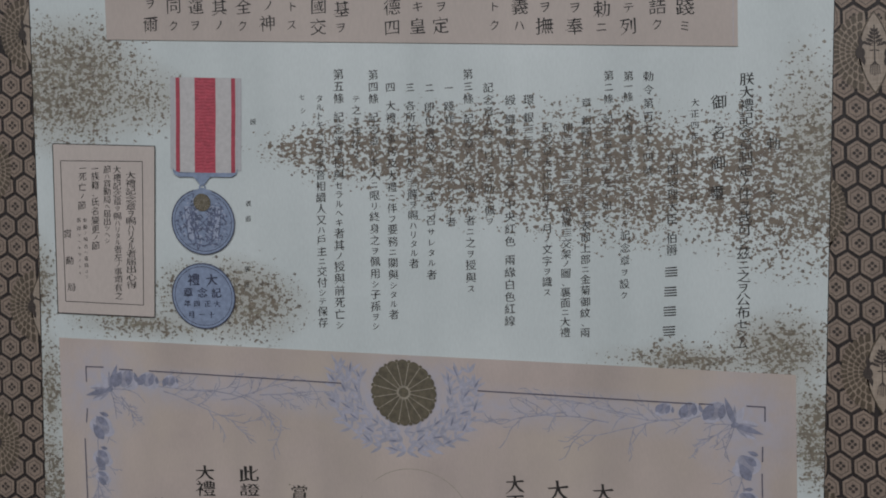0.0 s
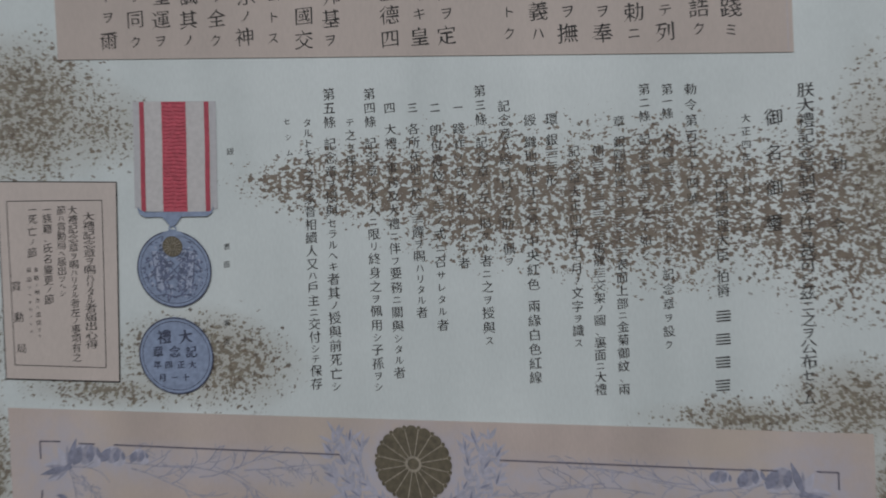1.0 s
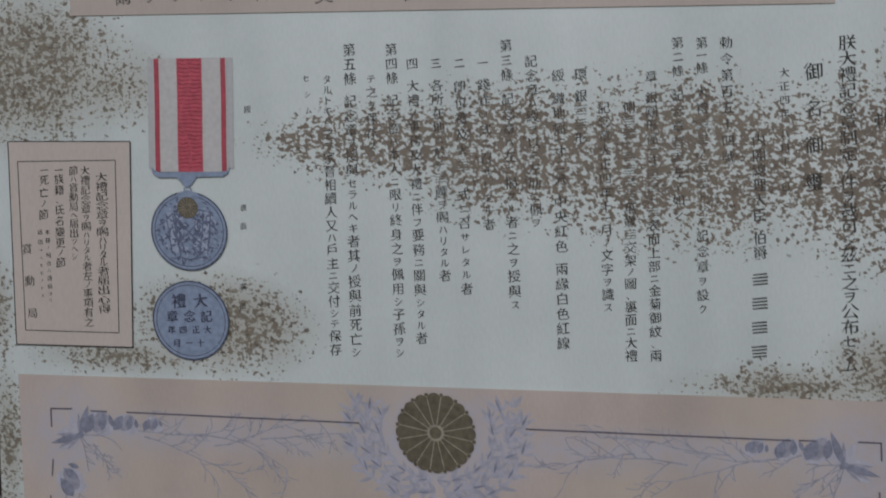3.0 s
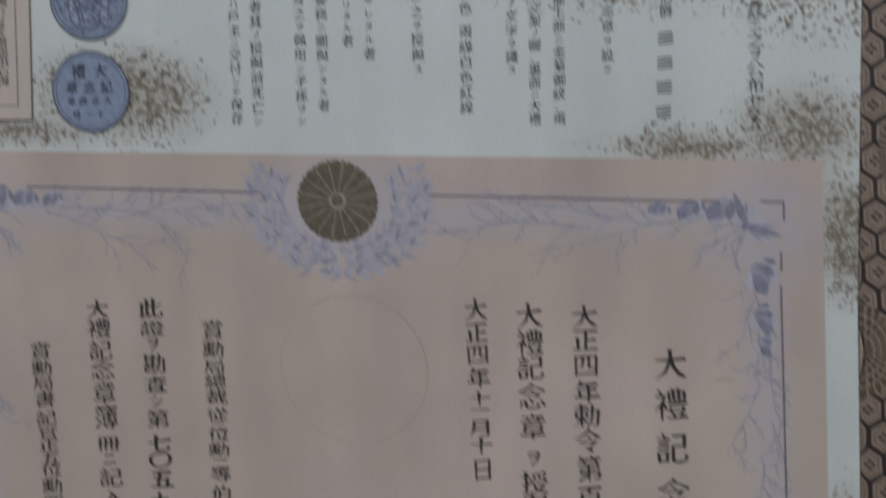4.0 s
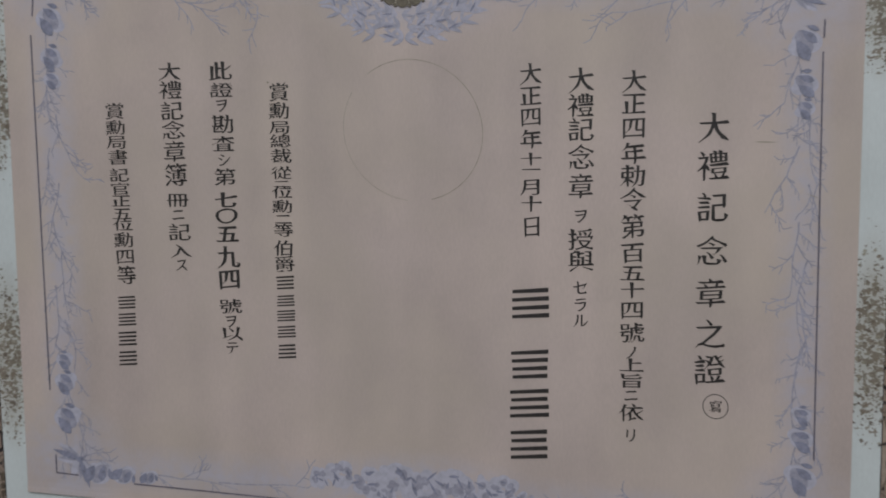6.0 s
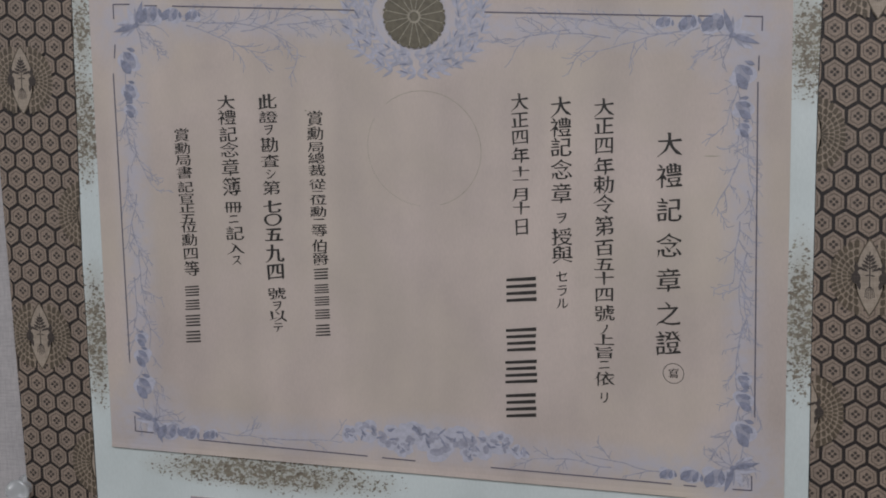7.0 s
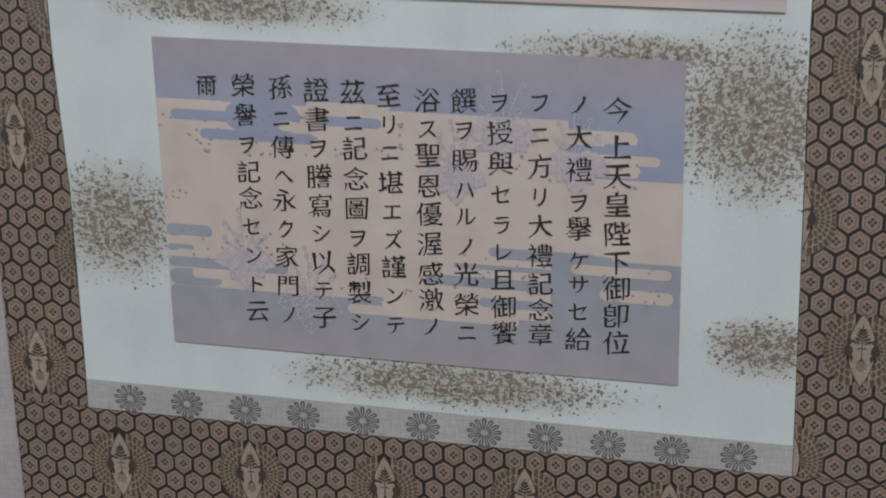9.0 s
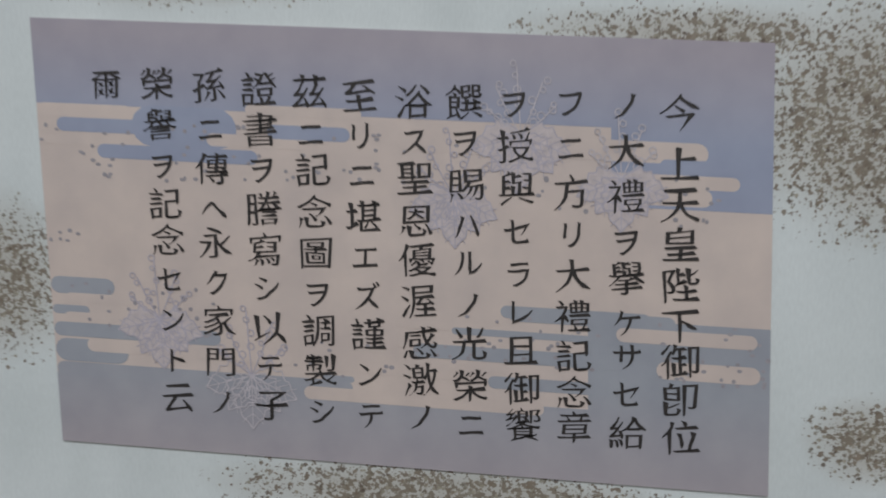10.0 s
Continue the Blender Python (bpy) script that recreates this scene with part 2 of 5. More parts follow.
class Shape:
    """Collects flat pieces of print or weave lying d in front of the cloth."""

    def __init__(self, d=0.0):
        self.d, self.v, self.f, self.rise = d, [], [], 0.0

    def poly(self, pts, d=None):
        k = len(self.v)
        self.v += [at(u, v, self.d if d is None else d) for u, v in pts]
        self.f.append(tuple(range(k, k + len(pts))))

    def slab(self, pts, h):
        """A piece with real edges, h thick."""
        k, n = len(self.v), len(pts)
        self.v += [at(u, v, self.d + h) for u, v in pts] + [at(u, v, self.d) for u, v in pts]
        self.f.append(tuple(range(k, k + n)))
        self.f += [(k + i, k + n + i, k + n + (i + 1) % n, k + (i + 1) % n) for i in range(n)]

    def line(self, pts, w0, w1=None):
        w1 = w0 if w1 is None else w1
        n, left, right = len(pts), [], []
        for i, (u, v) in enumerate(pts):
            a, b = pts[max(i - 1, 0)], pts[min(i + 1, n - 1)]
            du, dv = b[0] - a[0], b[1] - a[1]
            s = math.hypot(du, dv) or 1
            w = (w0 + (w1 - w0) * i / max(n - 1, 1)) / 2
            left.append((u - dv / s * w, v + du / s * w))
            right.append((u + dv / s * w, v - du / s * w))
        self.rise = (self.rise + 6e-7) % 4e-5
        for i in range(n - 1):
            self.poly([right[i], right[i + 1], left[i + 1], left[i]], self.d + self.rise)

    def disc(self, u, v, ru, rv=None, n=24, turn=0.0):
        rv = ru if rv is None else rv
        c, s = math.cos(turn), math.sin(turn)
        ring = [(ru * math.cos(2 * math.pi * i / n), rv * math.sin(2 * math.pi * i / n)) for i in range(n)]
        self.rise = (self.rise + 5e-7) % 6.2e-5
        self.poly([(u + c * x - s * y, v + s * x + c * y) for x, y in ring], self.d + self.rise)

    def ring(self, u, v, r, w, n=48, a0=0.0, a1=360.0):
        self.line([(u + r * math.cos(radians(a0 + (a1 - a0) * i / n)), v + r * math.sin(radians(a0 + (a1 - a0) * i / n))) for i in range(n + 1)], w)

    def leaf(self, u, v, length, width, angle, n=5):
        c, s = math.cos(angle), math.sin(angle)
        top = [(length * i / n, width / 2 * math.sin(math.pi * (i / n) ** 0.8)) for i in range(n + 1)]
        pts = top + [(x, -y) for x, y in top[-2:0:-1]]
        self.rise = (self.rise + 5e-7) % 6.2e-5
        self.poly([(u + c * x - s * y, v + s * x + c * y) for x, y in pts][::-1], self.d + self.rise)

    def stadium(self, u0, u1, v, h, slope=0.0):
        r = h / 2
        arc = [(u1 - r + r * math.cos(a), v + slope * (u1 - u0) + r * math.sin(a)) for a in np.linspace(-math.pi / 2, math.pi / 2, 8)]
        arc += [(u0 + r + r * math.cos(a), v + r * math.sin(a)) for a in np.linspace(math.pi / 2, 1.5 * math.pi, 8)]
        self.poly(arc)

    def part(self, name, mat, parent, label="", kind=""):
        me = bpy.data.meshes.new(name)
        me.from_pydata([tuple(p) for p in self.v], [], self.f)
        me.materials.append(mat)
        me.update()
        ob = new(name, me)
        adopt(ob, parent)
        return tagged(ob, label, kind=kind)


def sheet(name, mat, parent, left, right, v0, v1, d, thick, step=0.004, values=(), label="", lift=0.0):
    """A sheet with thickness between the lines left(v) and right(v), as a grid; values: (name, function of u and v)."""
    nv = max(2, int((v0 - v1) / step))
    nu = max(2, int((right(v0) - left(v0)) / step))
    verts, faces, uv = [], [], []
    for j in range(nv + 1):
        v = v0 + (v1 - v0) * j / nv
        for i in range(nu + 1):
            u = left(v) + (right(v) - left(v)) * i / nu
            curl = lift * max(0.0, 1 - (v - v1) / 0.006) ** 2
            verts.append(at(u, v, d + curl))
            uv.append((u, v))
    row = nu + 1
    faces = [(j * row + i, (j + 1) * row + i, (j + 1) * row + i + 1, j * row + i + 1) for j in range(nv) for i in range(nu)]
    rim = [i for i in range(row)] + [j * row + nu for j in range(1, nv + 1)] + [nv * row + i for i in range(nu - 1, -1, -1)] + [j * row for j in range(nv - 1, 0, -1)]
    k = len(verts)
    verts += [verts[i] + Vector((0, thick, 0)) for i in rim]
    uv += [uv[i] for i in rim]
    n = len(rim)
    faces += [(rim[i], rim[(i + 1) % n], k + (i + 1) % n, k + i) for i in range(n)]
    me = bpy.data.meshes.new(name)
    me.from_pydata([tuple(p) for p in verts], [], faces)
    me.materials.append(mat)
    for key, fn in values:
        sample = fn(*uv[0])
        if isinstance(sample, tuple):
            me.attributes.new(key, "FLOAT_COLOR", "POINT").data.foreach_set("color", [c for p in uv for c in (*fn(*p), 1.0)])
        else:
            me.attributes.new(key, "FLOAT", "POINT").data.foreach_set("value", [fn(*p) for p in uv])
    me.update()
    ob = new(name, me)
    adopt(ob, parent)
    return tagged(ob, label)


def box(name, mat, lo, hi, parent=None):
    bm = bmesh.new()
    bmesh.ops.create_cube(bm, size=1)
    for p in bm.verts:
        p.co = Vector([(a + b) / 2 + c * (b - a) for a, b, c in zip(lo, hi, p.co)])
    me = bpy.data.meshes.new(name)
    bm.to_mesh(me)
    bm.free()
    me.materials.append(mat)
    ob = new(name, me)
    if parent:
        adopt(ob, parent)
    return ob


# ---- writing ----
GLYPHS = {}
KANA = "ヲノクトスニハミテキコムシセリルフヘエズンラレサケタモツヨ、"


def brushed(loop):
    """One closed outline of a plain sign, its stroke ends drawn as a brush leaves them: pressed, tapered or swept."""
    n = len(loop)
    pts = [Vector(q) for q in loop]
    bend = []
    for i in range(n):
        d0, d1 = (pts[i] - pts[i - 1]).normalized(), (pts[(i + 1) % n] - pts[i]).normalized()
        bend.append(math.degrees(math.atan2(d0.cross(d1), d0.dot(d1))))
    out = [p.copy() for p in pts]
    reach = 0.42

    def side(i, step):
        """Corner points running back from a stroke's end along one of its sides, with the way gone."""
        run, gone = [(0.0, i)], 0.0
        for _ in range(n):
            k = (i + step) % n
            gone += (pts[k] - pts[i]).length
            if gone > reach or bend[k] < -50:
                break
            run.append((gone, k))
            i = k
        return run

    def along(run, s):
        ss = [g for g, _ in run]
        return Vector((float(np.interp(s, ss, [pts[k].x for _, k in run])), float(np.interp(s, ss, [pts[k].y for _, k in run]))))

    for i in range(n):
        if bend[i] < 50:
            continue
        k, gone, between_ends = i, 0.0, []
        while gone < 0.125:
            gone += (pts[(k + 1) % n] - pts[k]).length
            k = (k + 1) % n
            if abs(bend[k]) > 50 or k == i:
                break
            between_ends.append(k)
        if gone >= 0.125 or bend[k] < 50 or k == i:
            continue
        a, b = pts[i], pts[k]
        back_a, back_b = (pts[i - 1] - a).normalized(), (pts[(k + 1) % n] - b).normalized()
        if back_a.dot(back_b) < 0.5:
            continue
        way = math.degrees(math.atan2(-(back_a + back_b).y, -(back_a + back_b).x))
        mid, ahead = (a + b) / 2, -(back_a + back_b).normalized()
        lo_a = a.y < b.y
        if abs(way) < 24:
            up, down = Vector((-0.052, 0.040)), Vector((0.016, -0.006))
        elif abs(way) > 156:
            up, down = Vector((-0.016, 0.010)), Vector((0.034, 0.010))
        elif 66 < way < 114:
            lo_a = a.x > b.x
            up, down = Vector((-0.036, 0.018)), Vector((0.012, -0.024))
        elif -114 < way < -66:
            lo_a = a.x > b.x
            up, down = Vector((0.018, -0.014)), Vector((-0.014, 0.024))
        else:
            left, right = side(i, -1), side(k, 1)
            for run, other in ((left, right), (right, left)):
                for s, q in run:
                    m = (pts[q] + along(other, s)) / 2
                    if (pts[q] - m).length > 0.09:
                        continue
                    if way < -90:
                        wide = 0.10 + 0.95 * min(1.0, s / 0.34)
                    elif way < 0:
                        wide = float(np.interp(s, [0.0, 0.07, 0.14, 0.40], [0.25, 1.05, 1.45, 0.85]))
                    else:
                        wide = 0.35 + 0.65 * min(1.0, s / 0.22)
                    out[q] = m + (pts[q] - m) * wide + ahead * (0.03 * max(0.0, 1 - s / 0.1))
            for q in between_ends:
                out[q] = mid + (pts[q] - mid) * 0.2 + ahead * 0.03
            continue
        out[i] = a + (down if lo_a else up)
        out[k] = b + (up if lo_a else down)
    return out


def glyph(ch):
    """The sign as points and faces, its strokes swelling and tapering like brush strokes."""
    if ch in GLYPHS:
        return GLYPHS[ch]
    cu = bpy.data.curves.new("glyph", "FONT")
    cu.body, cu.resolution_u = ch, 4
    ob = new("glyph", cu)
    bpy.context.view_layer.update()
    me = ob.to_mesh()
    co = [(round(p.co.x, 4), round(p.co.y, 4)) for p in me.vertices]
    rim = set()
    for f in me.polygons:
        vs = list(f.vertices)
        rim.update((co[i], co[j]) for i, j in zip(vs, vs[1:] + vs[:1]))
    after = {a: b for a, b in sorted(rim) if (b, a) not in rim and a != b}
    before = {b: a for a, b in after.items()}
    moved, left = {}, set(after)
    for q in list(after):
        loop = []
        while q in left:
            left.discard(q)
            loop.append(q)
            q = after[q]
        if len(loop) > 3:
            moved.update(zip(loop, brushed(loop)))
    pts = []
    for q in co:
        ways = [Vector((w[1] - v[1], v[0] - w[0])).normalized() for v, w in ((before.get(q), q), (q, after.get(q))) if v and w]
        nx = max((w.x for w in ways), key=abs, default=0.0)
        ny = max((w.y for w in ways), key=abs, default=0.0)
        p = moved.get(q, q)
        x, y = p[0] - 0.5, p[1] - 0.38
        n = noise.noise_vector(Vector((x * 23, y * 23, ord(ch) % 97)))
        slow = noise.noise_vector(Vector((x * 3, y * 3, ord(ch) % 89)))
        swell = 1.0 + 0.8 * noise.noise(Vector((x * 5, y * 5, ord(ch) % 83)))
        thin = 0.002 if ch in KANA else 0.012
        pts.append((x - 0.003 * nx * swell + 0.008 * n.x + 0.04 * slow.x, y - thin * ny * swell + 0.008 * n.y + 0.04 * slow.y))
    GLYPHS[ch] = (pts, [tuple(f.vertices) for f in me.polygons])
    ob.to_mesh_clear()
    bpy.data.objects.remove(ob)
    bpy.data.curves.remove(cu)
    return GLYPHS[ch]


def column(text, u0, v0, u1, v1, size, d, mat, parent, bold=0.0, tall=1.0, small=0.72, bolds="", name="character", slant=0.11, gaps=()):
    """One upright line of brush writing from its first sign to its last, each sign a mesh; low bars stand for a sign that cannot be given.
    gaps: the way from sign to sign in millimetres, where the hand spaced them unevenly."""
    step = [0.55 if c == "　" else (0.78 if c in KANA else {"一": 0.6, "二": 0.82, "三": 0.95}.get(c, 1.0)) for c in text]
    pos = [0.0]
    for k in range(len(text) - 1):
        pos.append(pos[-1] + (gaps[k] if gaps else (step[k] + step[k + 1]) / 2))
    length = math.hypot(u1 - u0, v1 - v0)
    holder = parent
    if len(text) > 1:
        holder = new("text_column")
        holder.empty_display_size = 0.01
        holder.location = at(u0, v0, d)
        adopt(holder, parent)
    made = []
    for k, c in enumerate(text):
        if c == "　":
            continue
        share = pos[k] / pos[-1] if pos[-1] else 0.0
        u, v = u0 + (u1 - u0) * share, v0 + (v1 - v0) * share
        room = length / pos[-1] * (min(pos[k] - pos[k - 1] if k else 99.0, pos[k + 1] - pos[k] if k + 1 < len(text) else 99.0) if gaps else 1.0) if pos[-1] else size
        shape = Shape(d)
        if c == "_":
            low = min(size, room) * 0.9
            for q, w in ((-0.34, 0.46), (-0.115, 0.46), (0.115, 0.46), (0.34, 0.46)):
                h, w = low * (0.062 if size > 0.0068 else 0.036), size * w * random.uniform(0.92, 1.04)
                y = v + q * low
                shape.poly([(u - w, y - h * 0.8 - w * slant), (u + w, y - h + w * slant), (u + w, y + h + w * slant), (u - w, y + h * 0.7 - w * slant)])
            made.append(shape.part("sign_bar", mat, holder))
            continue
        s = size * (small if c in KANA else (0.86 if c in "一二三" else 1.0))
        flat = 1.0 if c in KANA else max(0.42 if c in "一二三" else 0.62, min(tall, (1.25 if c in "一二三" else 1.06) * room / size))
        pts, faces = glyph(c)
        turn = random.uniform(-0.03, 0.03)
        wide = 0.034 if c in bolds else bold
        for m, (dx, dy) in enumerate(((-wide, 0.0), (wide, wide * 0.4), (0.0, -wide * 0.6)) if wide else ((0.0, 0.0),)):
            n = len(shape.v)
            shape.v += [at(u + s * (x + dx - turn * y), v + s * flat * (y + dy + slant * x + turn * x), d + m * 4e-6) for x, y in pts]
            shape.f += [tuple(n + i for i in f) for f in faces]
        made.append(shape.part(name, mat, holder))
    return made


# ---- the room ----
box("floor", FLOOR, (-2, -3.2, -0.1), (2, 0.2, 0)), box("ceiling", CEIL, (-2, -3.2, 2.6), (2, 0.2, 2.7))
box("wall_north", LINEN, (-2, 0.005, 0), (2, 0.15, 2.6)), box("wall_south", WALL, (-2, -3.3, 0), (2, -3.2, 2.6))
box("wall_west", WALL, (-2.1, -3.2, 0), (-2, 0.15, 2.6)), box("wall_east", WALL, (2, -3.2, 0), (2.1, 0.15, 2.6))
for n, label in (("floor", "plain brown floor of the exhibition room"), ("ceiling", "plain white ceiling of the room"), ("wall_north", "off-white woven linen wall covering behind the scroll"), ("wall_south", "plain pale wall"), ("wall_west", "plain pale wall"), ("wall_east", "plain pale wall")):
    tagged(bpy.data.objects[n], label, n.split("_")[0], kind="structure")


# ---- the hanging scroll ----
def between(rows):
    vs, us = [r[0] for r in rows][::-1], [r[1] for r in rows][::-1]
    return lambda v: float(np.interp(v, vs, us))


EDGE_L = between([(0.34, -0.212), (0.05, -0.2105), (-0.09, -0.212), (-0.17, -0.2132), (-0.32, -0.2112), (-0.4, -0.2068), (-0.6, -0.205)])
EDGE_R = between([(0.34, 0.228), (0.19, 0.2235), (0.065, 0.218), (-0.06, 0.2125), (-0.2, 0.2098), (-0.29, 0.2085), (-0.52, 0.2105), (-0.6, 0.2105)])
SIDE_L = between([(0.4, -0.272), (-0.09, -0.2655), (-0.31, -0.2586), (-0.46, -0.2565), (-0.7, -0.2520)])
SIDE_R = lambda v: 0.275
TOP, HEM, FOOT = 0.34, -0.5345, -0.68

scroll = thing("hanging_scroll", 0, FOOT, 0, "hanging scroll with hexagon brocade borders and gold-flecked blue-white paper", "scroll")

# density of the gold leaf flecks: centre, reach and strength of each cloud
UPPER_CLOUDS = [
    (-0.192, 0.143, 0.062, 0.042, 1.0), (-0.150, 0.136, 0.045, 0.022, 0.6),
    (0.205, 0.098, 0.095, 0.050, 1.1), (0.110, 0.102, 0.095, 0.044, 1.1), (0.040, 0.106, 0.075, 0.035, 1.1), (-0.010, 0.110, 0.065, 0.024, 1.0), (-0.052, 0.109, 0.040, 0.014, 0.8), (0.212, 0.120, 0.024, 0.055, 0.6),
    (-0.100, 0.026, 0.050, 0.026, 0.9), (-0.150, 0.010, 0.055, 0.010, 0.6), (-0.210, 0.030, 0.012, 0.030, 0.7), (-0.207, -0.030, 0.010, 0.040, 0.8),
    (0.150, 0.004, 0.055, 0.011, 0.7), (0.195, 0.012, 0.035, 0.024, 0.85), (0.208, -0.030, 0.016, 0.035, 1.0),
]
LOWER_CLOUDS = [
    (-0.208, -0.085, 0.012, 0.045, 1.0), (-0.206, -0.215, 0.012, 0.050, 1.0), (0.205, -0.178, 0.014, 0.050, 1.0),
    (-0.100, -0.291, 0.085, 0.013, 1.0), (0.120, -0.307, 0.075, 0.012, 0.9), (0.182, -0.338, 0.052, 0.050, 1.1),
    (-0.180, -0.418, 0.048, 0.040, 1.0), (0.194, -0.463, 0.036, 0.020, 1.0), (0.020, -0.499, 0.110, 0.016, 1.0),
]


def fleck(u, v):
    w = noise.noise(Vector((u * 38, v * 38, 0.3))) * 0.30
    best = max(s * (1 - math.hypot((u - a) / ru, (v - b) / rv)) for a, b, ru, rv, s in UPPER_CLOUDS + LOWER_CLOUDS)
    return min(1.0, max(0.0, (best + 0.08) * 1.5 + w * (1 if best > -0.08 else 0)))


def smoke(u, v):
    """A thin film of gold dust under most clouds; the long band has hardly any."""
    def near(clouds):
        return max(s * (1 - math.hypot((u - a) / ru, (v - b) / rv)) for a, b, ru, rv, s in clouds)

    w = 0.2 * noise.noise(Vector((u * 60, v * 60, 2.3)))
    dusty = min(1.0, max(0.0, (near(UPPER_CLOUDS[:2] + UPPER_CLOUDS[7:] + LOWER_CLOUDS) + 0.02) * 1.7 + w))
    return max(dusty, 0.16 * min(1.0, max(0.0, near(UPPER_CLOUDS[2:7]) * 1.5)))


sheet("flecked_paper", FLECK, scroll, EDGE_L, EDGE_R, TOP, -0.5165, 0.0, 0.0012, 0.003, [("fleck", fleck), ("smoke", smoke)], "blue-white paper strewn with clouds of gold flecks")
band = sheet("flower_band", BAND, scroll, EDGE_L, EDGE_R, -0.5165, HEM, 0.0004, 0.0016, 0.004, [], "grey silk band woven with dark blossoms")


def brocade(name, left, right, v0, v1, u_first, v_first, medallions):
    """A strip of dark cloth woven with rows of hexagons and medallions."""
    base = sheet(name, GROUND, scroll, left, right, v0, v1, -0.0004, 0.003, 0.006, [], "dark brown brocade woven with tan hexagons and feathered medallions")
    pu, pv, d = 0.0119, 0.01145, 0.0
    plate, inner, petals = Shape(d - 0.0003), Shape(d + 0.00012), Shape(d + 0.00016)

    def clip(pts):
        return [(min(max(u, left(v) + 0.0002), right(v) - 0.0002), min(max(v, v1 + 0.0002), v0 - 0.0002)) for u, v in pts]

    for j in range(int((v_first - v0) / pv) - 1, int((v_first - v1) / pv) + 2):
        v = v_first - j * pv
        off = (j % 2) * pu / 2
        for i in range(-60, 60):
            u = u_first + off + i * pu
            if u < left(v) - pu * 0.45 or u > right(v) + pu * 0.45 or v > v0 + pv * 0.5 or v < v1 - pv * 0.5:
                continue
            if any(((u - a) / 0.0165) ** 2 + ((v - b) / 0.0165) ** 2 < 1 for a, b in medallions):
                continue
            jit = random.uniform(-0.0002, 0.0002)
            wob = [random.uniform(0.965, 1.035) for _ in range(6)]

            def hexagon(r):
                return [(u + jit + r * wob[k] * pu / 1.732 * math.cos(radians(30 + 60 * k)), v + r * wob[k] * pv / 1.5 * math.sin(radians(30 + 60 * k))) for k in range(6)]

            plate.slab(clip(hexagon(0.85)), 0.0004)
            h0, h1 = clip(hexagon(0.655)), clip(hexagon(0.575))
            for k in range(6):
                inner.poly([h0[k], h0[(k + 1) % 6], h1[(k + 1) % 6], h1[k]])
            for du, dv in ((0, 1), (1, 0), (0, -1), (-1, 0)):
                q = clip([(u + du * 0.00150 + 0.00098 * math.cos(a), v + dv * 0.00150 + 0.00098 * math.sin(a)) for a in np.linspace(0, 2 * math.pi, 7)[:-1]])
                petals.poly(q)
    plate.part("hexagon_weave", HEX, base, "tan woven hexagons", "stuff")
    inner.part("hexagon_line", HEXLINE, base, "fine brown lines inside the hexagons", "stuff")
    petals.part("blossom_weave", HEXDARK, base, "small dark four-petalled blossoms", "stuff")
    for a, b in medallions:
        field, quills, heart = Shape(d + 0.0002), Shape(d + 0.00026), Shape(d + 0.00032)

        def plume(side, q, turn):
            reach = q * (0.0136 + 0.0072 * (abs(turn) / 96) ** 1.6)
            return a + side * (0.0064 + reach * math.cos(radians(turn))), b + reach * math.sin(radians(turn))

        for side in (-1, 1):
            field.poly(clip([plume(side, 0.97, t) for t in np.linspace(-96, 96, 21)] + [(a + side * 0.004, b + 0.015), (a + side * 0.0058, b), (a + side * 0.004, b - 0.015)])[::side])
            for q0, q1, n, slim in ((0.10, 0.36, 7, 0.42), (0.385, 0.56, 11, 0.42), (0.585, 0.76, 14, 0.43), (0.785, 1.02, 17, 0.42)):
                for k in range(n):
                    t, w = -95 + 190 * (k + 0.5) / n, 190 / n * slim
                    pts = [(q0, -0.8), (q1 * 0.80, -0.98), (q1 * 0.95, -0.8), (q1 * 1.01, 0), (q1 * 0.95, 0.8), (q1 * 0.80, 0.98), (q0, 0.8)]
                    quills.poly(clip([plume(side, q, t + w * e) for q, e in pts])[::side])
        ys = np.linspace(-1, 1, 13)
        quills.poly(clip([(a + 0.0078 * (1 - y * y), b + 0.0212 * y) for y in ys] + [(a - 0.0078 * (1 - y * y), b + 0.0212 * y) for y in ys[-2:0:-1]]))
        heart.poly(clip([(a + 0.0070 * (1 - y * y), b + 0.0200 * y) for y in ys] + [(a - 0.0070 * (1 - y * y), b + 0.0200 * y) for y in ys[-2:0:-1]]))
        motif = field.part("medallion", PLUME_LIGHT, base, "bronze fan-feathered oval medallion")
        quills.part("feather", PLUME, motif, kind="stuff")
        core = heart.part("spindle", SPINDLE, motif, "pale gold pointed spindle")
        stem = Shape(d + 0.00038)
        if left(b) < a - 0.004 and a + 0.004 < right(b):
            stem.line([(a, b + 0.0140), (a, b - 0.0050)], 0.0006)
            for side in (-1, 1):
                for k in range(4):
                    stem.leaf(a + side * 0.0002, b + 0.0052 + 0.0017 * k, 0.0046 - 0.0007 * k, 0.0015, radians(90 - side * (66 - 9 * k)))
                stem.leaf(a + side * 0.0002, b + 0.0012, 0.0026, 0.0008, radians(90 - side * 100))
                stem.line([(a, b + 0.0048), (a + side * 0.0022, b + 0.0044), (a + side * 0.0038, b + 0.0062)], 0.0004)
                for k in range(3):
                    stem.line([(a, b - 0.0045), (a + side * (0.0005 + 0.0008 * k), b - 0.0068), (a + side * (0.0004 + 0.0010 * k), b - 0.0118 + 0.0005 * k)], 0.00036)
            stem.part("spray", HEXDARK, motif, kind="stuff")
        birds = Shape(d + 0.00044)
